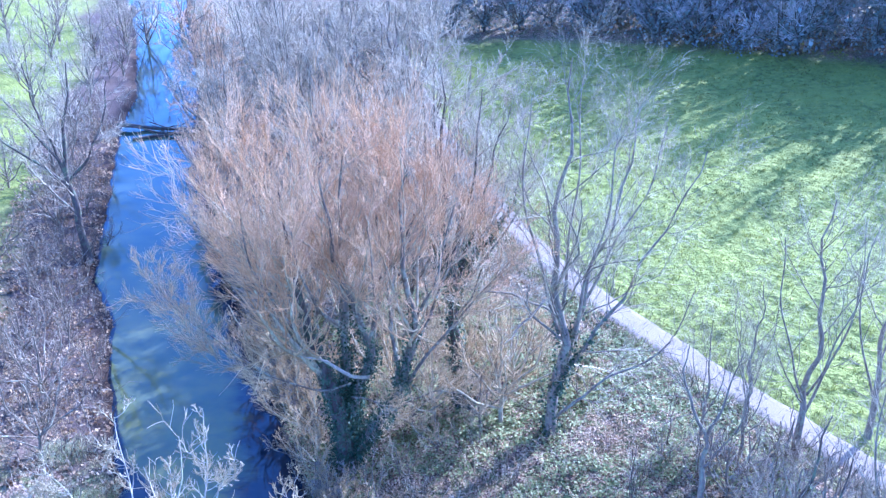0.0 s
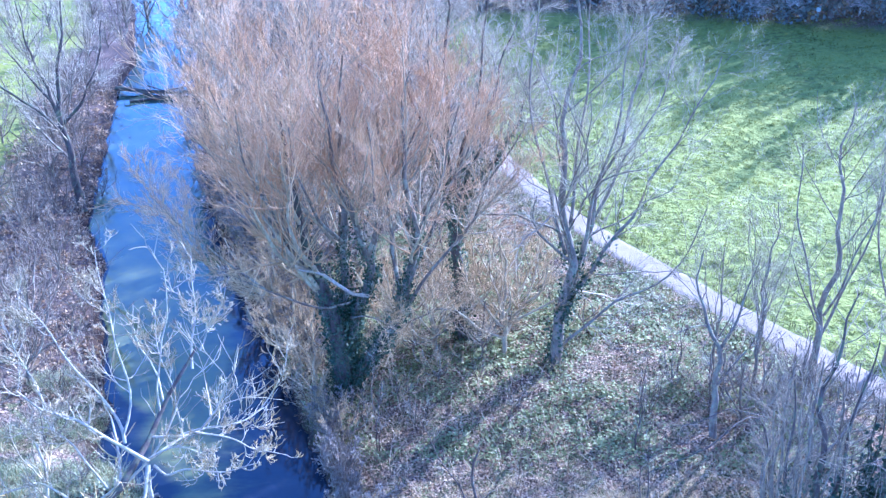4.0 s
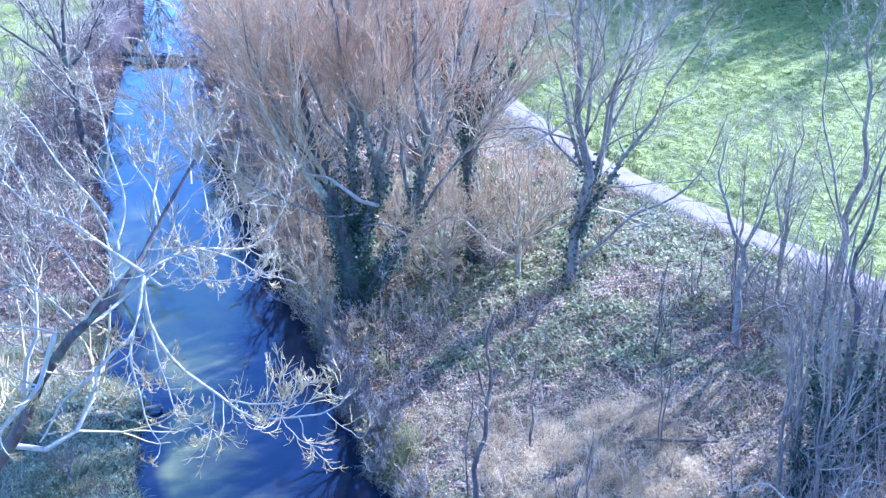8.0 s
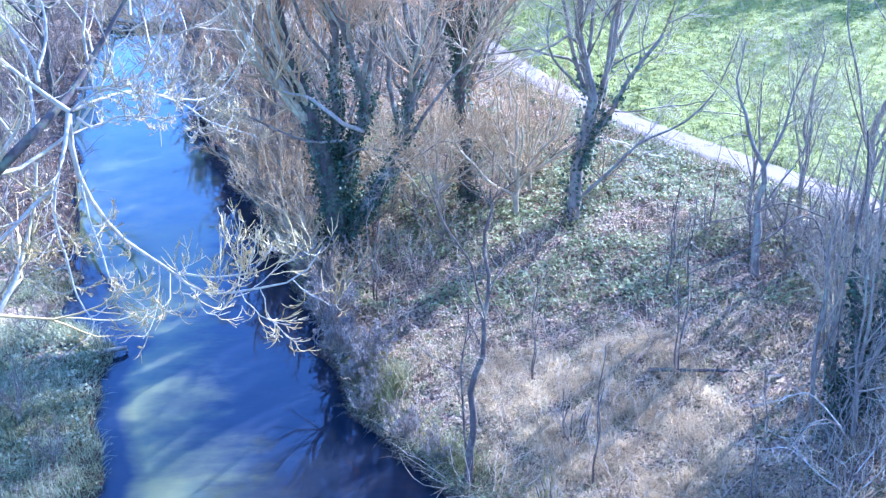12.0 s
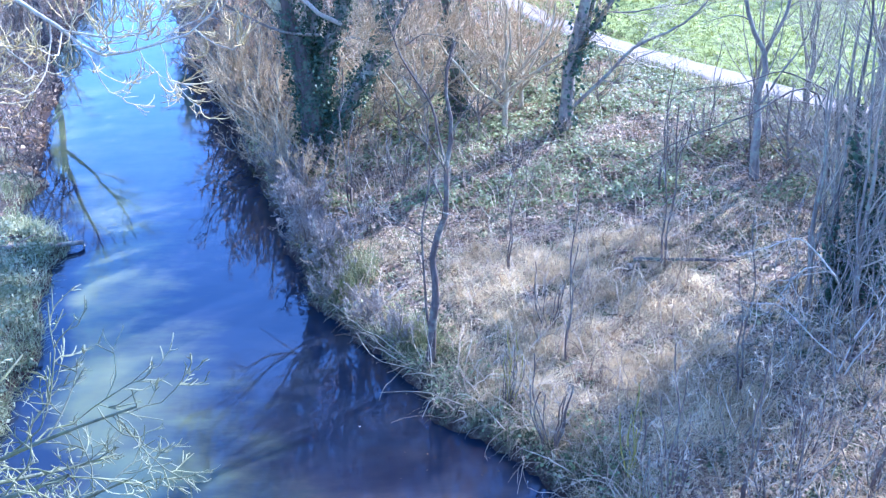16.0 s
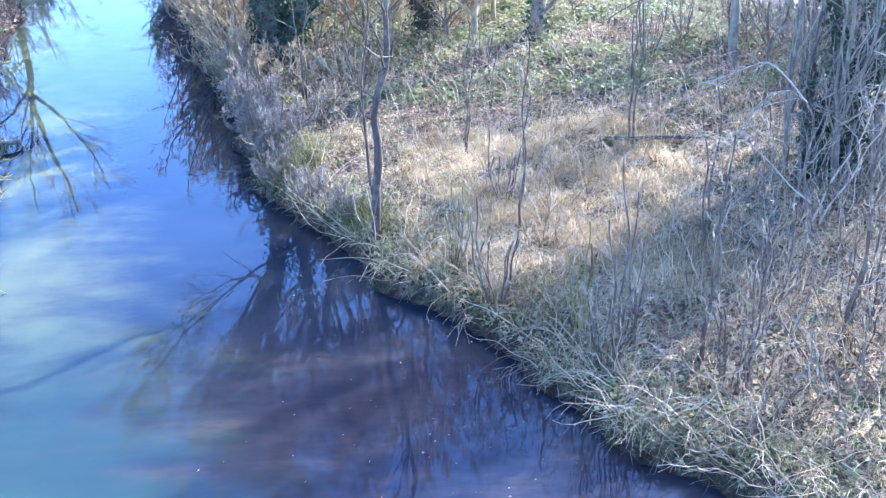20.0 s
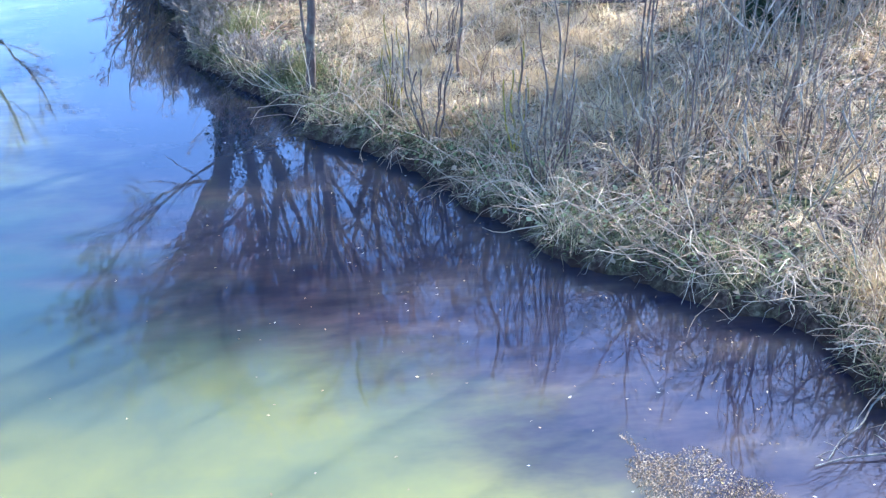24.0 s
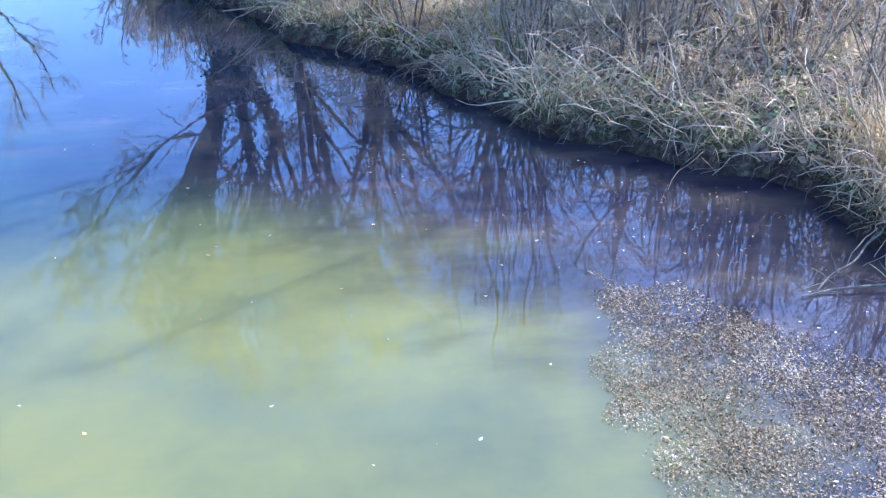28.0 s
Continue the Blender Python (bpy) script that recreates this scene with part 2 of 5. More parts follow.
zone = np.clip((side + 0.4 + 0.5 * wander(X, Y, 1.2, 7)) / 1.0, 0, 1)
far_left = np.clip((left_x(Y) - X - 6 + 3 * wander(X, Y, 7, 2)) / 3, 0, 1)
zone = np.maximum(zone, far_left)
zone *= 1 - np.clip((Y - np.interp(X, [-40, -20, 0, 12, 26, 36, 48, 70], [220, 190, 110, 106, 100, 92, 85, 74]) + 2 + 2 * wander(X, Y, 4, 3)) / 3, 0, 1)
me.attributes.new("meadow", "FLOAT", "POINT").data.foreach_set("value", zone.ravel().astype(np.float32))
# Far-bank floor: bramble soil, with the trees' shade put into its colour.
scrub = np.clip((left_x(Y) - X + 0.5) / 1.0, 0, 1) * np.clip((11 - left_x(Y) + X) / 4, 0, 1) * np.clip((Y - 34 + 4 * wander(X, Y, 5, 6)) / 6, 0, 1)
me.attributes.new("scrub", "FLOAT", "POINT").data.foreach_set("value", scrub.ravel().astype(np.float32))
# Mud on the bank's face, its colour darkened for the undercut's shade.
dark_face = np.clip(1 - (Z - 0.24) / 0.16, 0, 1)
me.attributes.new("mud_shade", "FLOAT", "POINT").data.foreach_set("value", dark_face.ravel().astype(np.float32))

m, nodes, links, b = base_material("earth_and_grass", 0.9, 0.2)
fine, mid, broad = noise_node(nodes, links, 9, 6, 0.7), noise_node(nodes, links, 1.6, 5, 0.6), noise_node(nodes, links, 0.22, 4)
litter = ramp(nodes, links, fine, [(0.36, (0.03, 0.02, 0.014)), (0.5, (0.19, 0.13, 0.085)), (0.62, (0.56, 0.42, 0.28))])
weeds = ramp(nodes, links, fine, [(0.36, (0.026, 0.03, 0.013)), (0.52, (0.15, 0.155, 0.06)), (0.65, (0.46, 0.44, 0.20))])
floor_col = mixed(nodes, links, ramp(nodes, links, mid, [(0.42, (0, 0, 0)), (0.62, (1, 1, 1))]), litter, weeds)
lawn = ramp(nodes, links, mid, [(0.3, (0.10, 0.12, 0.028)), (0.5, (0.23, 0.25, 0.045)), (0.75, (0.35, 0.355, 0.07))])
lawn2 = mixed(nodes, links, ramp(nodes, links, broad, [(0.4, (0, 0, 0)), (0.65, (1, 1, 1))]), lawn, (0.28, 0.30, 0.052))
at1 = nodes.new("ShaderNodeAttribute")
at1.attribute_name = "meadow"
at2 = nodes.new("ShaderNodeAttribute")
at2.attribute_name = "mud_shade"
at3 = nodes.new("ShaderNodeAttribute")
at3.attribute_name = "scrub"
thorn_shade = ramp(nodes, links, fine, [(0.3, (0.06, 0.042, 0.035)), (0.6, (0.15, 0.11, 0.085)), (0.8, (0.28, 0.22, 0.16))])
col = mixed(nodes, links, at3.outputs["Fac"], floor_col, thorn_shade)
col = mixed(nodes, links, at1.outputs["Fac"], col, lawn2)
col = mixed(nodes, links, at2.outputs["Fac"], col, ramp(nodes, links, fine, [(0.3, (0.020, 0.012, 0.008)), (0.6, (0.050, 0.031, 0.020)), (0.85, (0.11, 0.072, 0.046))]))
links.new(col, b.inputs["Base Color"])
tuft = nodes.new("ShaderNodeMath")
tuft.operation = "MULTIPLY"
links.new(noise_node(nodes, links, 2.0, 3, 0.6), tuft.inputs[0])
links.new(at1.outputs["Fac"], tuft.inputs[1])
lumps = nodes.new("ShaderNodeMath")
lumps.operation = "MULTIPLY_ADD"
links.new(tuft.outputs[0], lumps.inputs[0])
lumps.inputs[1].default_value = 6.0
links.new(fine, lumps.inputs[2])
bump(nodes, links, b, lumps.outputs[0], 0.8, 0.08)
tagged(part("ground", me, m), "uneven winter ground, leaf litter by the river and green meadow", "ground", kind="structure")

# ---- water ----
wy = spaced([(-80, -4, 4), (-4, 40, 0.5), (40, 200, 2.0)])
cols = 24
wx = np.stack([left_x(wy) - 1.0 + (right_x(wy) - left_x(wy) + 2.0) * k / (cols - 1) for k in range(cols)], 1)
wv = np.stack([wx, np.repeat(wy[:, None], cols, 1), np.zeros_like(wx)], -1)
idx = np.arange(wx.size).reshape(wx.shape)
quads = np.stack([idx[:-1, :-1], idx[:-1, 1:], idx[1:, 1:], idx[1:, :-1]], -1).reshape(-1, 4)
me = faces_mesh("river", wv.reshape(-1, 3), quads, True)
# Shade of the right bank's trees is put into the colour over these widths.
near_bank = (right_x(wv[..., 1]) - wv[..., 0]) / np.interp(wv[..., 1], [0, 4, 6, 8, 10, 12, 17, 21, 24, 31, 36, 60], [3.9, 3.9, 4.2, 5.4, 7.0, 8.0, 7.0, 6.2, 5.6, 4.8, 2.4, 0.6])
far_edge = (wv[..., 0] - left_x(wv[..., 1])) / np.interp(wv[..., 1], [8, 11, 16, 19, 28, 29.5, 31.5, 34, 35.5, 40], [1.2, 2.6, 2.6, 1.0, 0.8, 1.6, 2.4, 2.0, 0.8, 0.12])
me.attributes.new("dark_dist", "FLOAT", "POINT").data.foreach_set("value", np.minimum(near_bank, far_edge).ravel().astype(np.float32))
# Load of silt by stretch, with the sunlight on it put into the colour.
me.attributes.new("lit_silt", "FLOAT", "POINT").data.foreach_set("value", np.interp(wv[..., 1], [6.5, 8.6, 10.4, 11.8, 14, 17, 22, 32, 44, 60, 80], [0.92, 0.60, 0.16, 0.11, 0.20, 0.50, 0.85, 0.85, 0.62, 0.50, 0.20]).ravel().astype(np.float32))
# Darker and bluer past y 13: bank shade put into the colour.
me.attributes.new("shade_blue", "FLOAT", "POINT").data.foreach_set("value", np.interp(wv[..., 1], [9, 13, 17], [0.0, 0.45, 0.9]).ravel().astype(np.float32))
m, nodes, links, b = base_material("river_water", 0.015, 0.5)
b.subsurface_method = "BURLEY"
b.inputs["Subsurface Weight"].default_value = 1.0
b.inputs["Subsurface Radius"].default_value = (1.0, 1.0, 0.8)
b.inputs["Subsurface Scale"].default_value = 0.45
b.inputs["IOR"].default_value = 1.48
cloudy = noise_node(nodes, links, 0.35, 5, 0.55)
streak = noise_node(nodes, links, 0.8, 4, 0.6, stretch=(0.5, 1.4, 1))
lit_silt = ramp(nodes, links, cloudy, [(0.3, (0.115, 0.125, 0.050)), (0.5, (0.185, 0.187, 0.052)), (0.72, (0.25, 0.235, 0.048))])
lit_silt = mixed(nodes, links, ramp(nodes, links, streak, [(0.5, (0, 0, 0)), (0.85, (1, 1, 1))]), lit_silt, (0.15, 0.165, 0.066))
load = nodes.new("ShaderNodeAttribute")
load.attribute_name = "lit_silt"
lit_silt = mixed(nodes, links, load.outputs["Fac"], (0.014, 0.043, 0.048), lit_silt)
# Brown weed bed, with the bank's shade put into its colour.
weed_shade = ramp(nodes, links, noise_node(nodes, links, 0.7, 5, 0.6, stretch=(0.6, 1.5, 1)), [(0.40, (0.024, 0.021, 0.032)), (0.56, (0.055, 0.044, 0.042)), (0.75, (0.13, 0.10, 0.065))])
blue_att = nodes.new("ShaderNodeAttribute")
blue_att.attribute_name = "shade_blue"
weed_shade = mixed(nodes, links, blue_att.outputs["Fac"], weed_shade, (0.012, 0.018, 0.030))
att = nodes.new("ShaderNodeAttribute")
att.attribute_name = "dark_dist"
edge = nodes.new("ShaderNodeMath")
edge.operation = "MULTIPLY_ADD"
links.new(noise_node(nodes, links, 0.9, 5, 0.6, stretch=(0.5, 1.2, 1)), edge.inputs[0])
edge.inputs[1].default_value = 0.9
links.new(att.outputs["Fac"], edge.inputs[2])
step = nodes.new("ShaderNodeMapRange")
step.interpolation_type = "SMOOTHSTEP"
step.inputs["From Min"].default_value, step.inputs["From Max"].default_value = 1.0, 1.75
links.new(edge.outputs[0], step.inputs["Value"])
links.new(mixed(nodes, links, step.outputs["Result"], weed_shade, lit_silt), b.inputs["Base Color"])
bump(nodes, links, b, noise_node(nodes, links, 2.2, 3, 0.5, stretch=(1, 0.5, 1)), 0.045, 0.03)
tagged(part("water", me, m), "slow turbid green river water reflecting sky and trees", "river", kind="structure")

# ---- gravel path ----
py = np.arange(-40, 150, 0.4)
pm = along(PATH_MID, py)
slope = np.gradient(pm, py)
across = np.stack([np.ones_like(py), -slope], 1) / np.sqrt(1 + slope**2)[:, None]
offs = np.linspace(-1.0, 1.0, 9)
rows = []
for k, o in enumerate(offs):
    w = 0.88 + 0.14 * wander(py, py * 0 + k * 0.1, 1.5, 3 if o < 0 else 6) + 0.06 * wander(py, py * 0, 0.4, 2 if o < 0 else 9)
    px, pyy = pm + across[:, 0] * o * w, py + across[:, 1] * o * w
    rows.append(np.stack([px, pyy, ground_z(px, pyy) + (0.045 if abs(o) < 0.99 else -0.05)], -1))
pv = np.stack(rows, 1)
idx = np.arange(pv.shape[0] * 9).reshape(-1, 9)
quads = np.stack([idx[:-1, :-1], idx[:-1, 1:], idx[1:, 1:], idx[1:, :-1]], -1).reshape(-1, 4)
me = faces_mesh("path", pv.reshape(-1, 3), quads, True)
m, nodes, links, b = base_material("pale_gravel", 0.95, 0.2)
g1, g2 = noise_node(nodes, links, 22, 5, 0.7), noise_node(nodes, links, 0.9, 4)
col = ramp(nodes, links, g1, [(0.3, (0.25, 0.20, 0.15)), (0.7, (0.41, 0.34, 0.265))])
col = mixed(nodes, links, ramp(nodes, links, g2, [(0.5, (0, 0, 0)), (0.8, (0.6, 0.6, 0.6))]), col, (0.26, 0.21, 0.13))
links.new(col, b.inputs["Base Color"])
bump(nodes, links, b, g1, 0.5, 0.02)
tagged(part("footpath", me, m), "pale worn gravel footpath along the meadow", "footpath", kind="structure")

# ---- bare trees, grown level by level ----
def unit(v):
    return v / np.maximum(np.linalg.norm(v, axis=-1, keepdims=True), 1e-9)


def grow(rng, start, way, length, segs, wobble, up, droop=0.0):
    """Stems from start along way: (n, segs + 1, 3). up bends them to the sky, droop bends their ends down."""
    p, d, out = start.copy(), unit(way), [start]
    step = (length / segs)[:, None]
    for s in range(segs):
        p = p + d * step
        out.append(p)
        d = d + rng.normal(0, wobble, d.shape)
        d[:, 2] += up - droop * (s / segs)
        d = unit(d)
    return np.stack(out, 1)


def taper(pts, r0, r1):
    f = np.linspace(0, 1, pts.shape[1])[None]
    return r0[:, None] * (1 - f) + r1[:, None] * f


def fork(rng, pts, rad, count, t0, t1, angle, spread, ratio, shrink=0.55, thin=0.6):
    """Starts, ways, lengths and radii for count children on each stem."""
    n, s = pts.shape[:2]
    which = np.repeat(np.arange(n), count)
    t = t0 + (t1 - t0) * rng.random(len(which)) ** 0.85
    f = t * (s - 1)
    i = np.minimum(f.astype(int), s - 2)
    f = (f - i)[:, None]
    a, c = pts[which, i], pts[which, i + 1]
    start, along_ = a * (1 - f) + c * f, unit(c - a)
    side = unit(np.cross(along_, rng.normal(0, 1, along_.shape)))
    ang = np.radians(rng.normal(angle, spread, len(which)))[:, None]
    way = along_ * np.cos(ang) + side * np.sin(ang)
    whole = np.linalg.norm(np.diff(pts, axis=1), axis=-1).sum(1)
    length = whole[which] * ratio * (1 - shrink * t) * rng.uniform(0.7, 1.25, len(which))
    r = (rad[which, i][:, None] * (1 - f) + rad[which, i + 1][:, None] * f)[:, 0] * thin
    return start, way, length, r


def tubes(name, groups):
    """One mesh of round, tapering stems; groups of (pts, rad, sides)."""
    vs, fs, base = [], [], 0
    for pts, rad, k in groups:
        n, s = pts.shape[:2]
        d = unit(np.gradient(pts, axis=1))
        ref = np.where(np.abs(d[..., 2:3]) > 0.9, np.array([1.0, 0, 0]), np.array([0, 0, 1.0]))
        u = unit(np.cross(d, ref))
        v = np.cross(d, u)
        a = np.arange(k) * 2 * np.pi / k
        ring = pts[:, :, None] + rad[:, :, None, None] * (u[:, :, None] * np.cos(a)[:, None] + v[:, :, None] * np.sin(a)[:, None])
        vs.append(ring.reshape(-1, 3))
        idx = base + np.arange(n * s * k).reshape(n, s, k)
        nxt = np.roll(idx, -1, 2)
        fs.append(np.stack([idx[:, :-1], nxt[:, :-1], nxt[:, 1:], idx[:, 1:]], -1).reshape(-1, 4))
        base += n * s * k
    return faces_mesh(name, np.concatenate(vs), np.concatenate(fs), True)


def leaves_mesh(name, rng, at, size, flat=0.0, long=1.3, fold=0.18):
    """Folded leaves, four triangles each, at the given places."""
    n = len(at)
    nrm = unit(rng.normal(0, 1, (n, 3)) + np.array([0, 0, flat]))
    u = unit(np.cross(nrm, rng.normal(0, 1, (n, 3))))
    v = np.cross(nrm, u)
    s = (size * rng.uniform(0.6, 1.4, n))[:, None]
    p = [at - u * s * long * 0.5, at + v * s * 0.5 + nrm * s * fold, at + u * s * long * 0.5, at - v * s * 0.5 + nrm * s * fold]
    verts = np.stack(p, 1).reshape(-1, 3)
    i = np.arange(n)[:, None] * 4
    return faces_mesh(name, verts, np.concatenate([i + [0, 2, 1], i + [0, 3, 2]], 0))


def stems_from(spec):
    """Main stems from (points, base radius, tip radius), each smoothed to fifteen points."""
    out, rad = [], []
    for pts, r0, r1 in spec:
        pts = np.array(pts, float)
        d = np.r_[0, np.cumsum(np.linalg.norm(np.diff(pts, axis=0), axis=1))]
        f = np.linspace(0, d[-1], 15)
        q = np.stack([np.interp(f, d, pts[:, k]) for k in range(3)], 1)
        q[1:-1] = 0.25 * q[:-2] + 0.5 * q[1:-1] + 0.25 * q[2:]
        g = np.arange(15) * 0.6
        for k in range(3):
            ph = 7.3 * pts[-1].sum() + 2.1 * k
            q[:, k] += d[-1] * ((0.009 if r0 > 0.05 else 0.013) if k < 2 else 0.004) * (np.sin(g * 1.3 + ph) + (0.9 * np.sin(g * 2.9 + 1.7 * ph) if r0 > 0.11 else 0)) * np.minimum(g / 2, 1) * (r0 < 0.4)
        out.append(q)
        rad.append(r0 + (r1 - r0) * np.linspace(0, 1, 15) ** 0.8)
    return np.array(out), np.array(rad)


def bare_tree(name, seed, place, stems, levels, trunk_mat, limb_mat, twig_mat, label, ivy=0, ivy_top=6.0, twig_label="", merge_limbs=False, group="", stem_mat=None, shrink=0.45, least=0.005, leaf=0.13, young=None, sparse=None, ivy_mat=None):
    """A leafless tree: its main stems, limbs and a crown of twigs; ivy is a count of leaves on the lower stems.
    levels: (count, t0, t1, angle, spread, ratio, segments, wobble, up, droop, thin), the first are limbs.
    sparse: (height, share) of the twigs kept below that height."""
    rng = np.random.default_rng(seed)
    ob = thing(name, place, label, "shrub" if "shrub" in name or "thicket" in name or "bush" in name else "tree", group)
    pts, rad = stems_from(stems)
    trunk = part("trunk", tubes("trunk", [(pts[:1], rad[:1], 10)]), trunk_mat, ob)
    for k in range(1, len(pts)):
        part("limb", tubes("limb", [(pts[k:k + 1], rad[k:k + 1], 7)]), (trunk_mat if rad[k, 0] > 0.4 else stem_mat) if stem_mat else trunk_mat, ob)
    fine = []
    cur_p, cur_r = pts, rad
    for lv, (count, t0, t1, angle, spread, ratio, segs, wobble, up, droop, thin) in enumerate(levels):
        start, way, length, r = fork(rng, cur_p, cur_r, count, t0, t1, angle, spread, ratio, shrink, thin)
        r = np.maximum(r, least)
        cur_p = grow(rng, start, way, length, segs, wobble, up, droop)
        cur_r = taper(cur_p, r, np.maximum(r * 0.35, least * 0.7))
        if sparse and lv:
            stay = (cur_p[:, -1, 2] > sparse[0] + rng.normal(0, 1.5, len(cur_p))) | (rng.random(len(cur_p)) < sparse[1])
            cur_p, cur_r = cur_p[stay], cur_r[stay]
        if lv == 0 and not merge_limbs:
            for k in range(len(cur_p)):
                part("bough", tubes("bough", [(cur_p[k:k + 1], cur_r[k:k + 1], 5)]), limb_mat, ob)
        else:
            fine.append((cur_p, cur_r, 4 if lv == 0 else 3))
    if young:
        top_mat, height = young
        high = [g[0][:, -1, 2] > height + rng.normal(0, 1.2, len(g[0])) for g in fine]
        tagged(part("crown", tubes("crown", [(p[h], r[h], k) for (p, r, k), h in zip(fine, high)]), top_mat, ob, twig_label), kind="stuff")
        tagged(part("old_wood", tubes("old_wood", [(p[~h], r[~h], k) for (p, r, k), h in zip(fine, high)]), twig_mat, ob, "grey-brown older twigs"), kind="stuff")
    else:
        tagged(part("crown", tubes("crown", fine), twig_mat, ob, twig_label), kind="stuff")
    if ivy:
        which, t = rng.integers(0, len(pts) if leaf > 0.2 else min(4, len(pts)), ivy), rng.random(ivy) ** 1.3 * 14
        i = np.minimum(t.astype(int), 13)
        f = (t - i)[:, None]
        at = pts[which, i] * (1 - f) + pts[which, i + 1] * f
        keep = at[:, 2] < ivy_top * rng.uniform(0.4, 1.1, ivy)
        r = rad[which, i]
        if leaf < 0.2:
            keep &= np.hypot(at[:, 0], at[:, 1]) < 3.8
        at = at + unit(rng.normal(0, 1, (ivy, 3)) * [1, 1, 0.6]) * (r * rng.uniform(0.9, 1.5, ivy) + rng.random(ivy) ** 2 * (0.32 if ivy > 9000 else 2.2 if leaf > 0.2 else 0.35))[:, None]
        tagged(part("ivy", leaves_mesh("ivy", rng, at[keep], leaf), ivy_mat or IVY, trunk, "dark green ivy wrapped round the trunk"), kind="stuff")
    return ob


def on_ground(x, y):
    return (x, y, float(ground_z(x, y)) - 0.08)


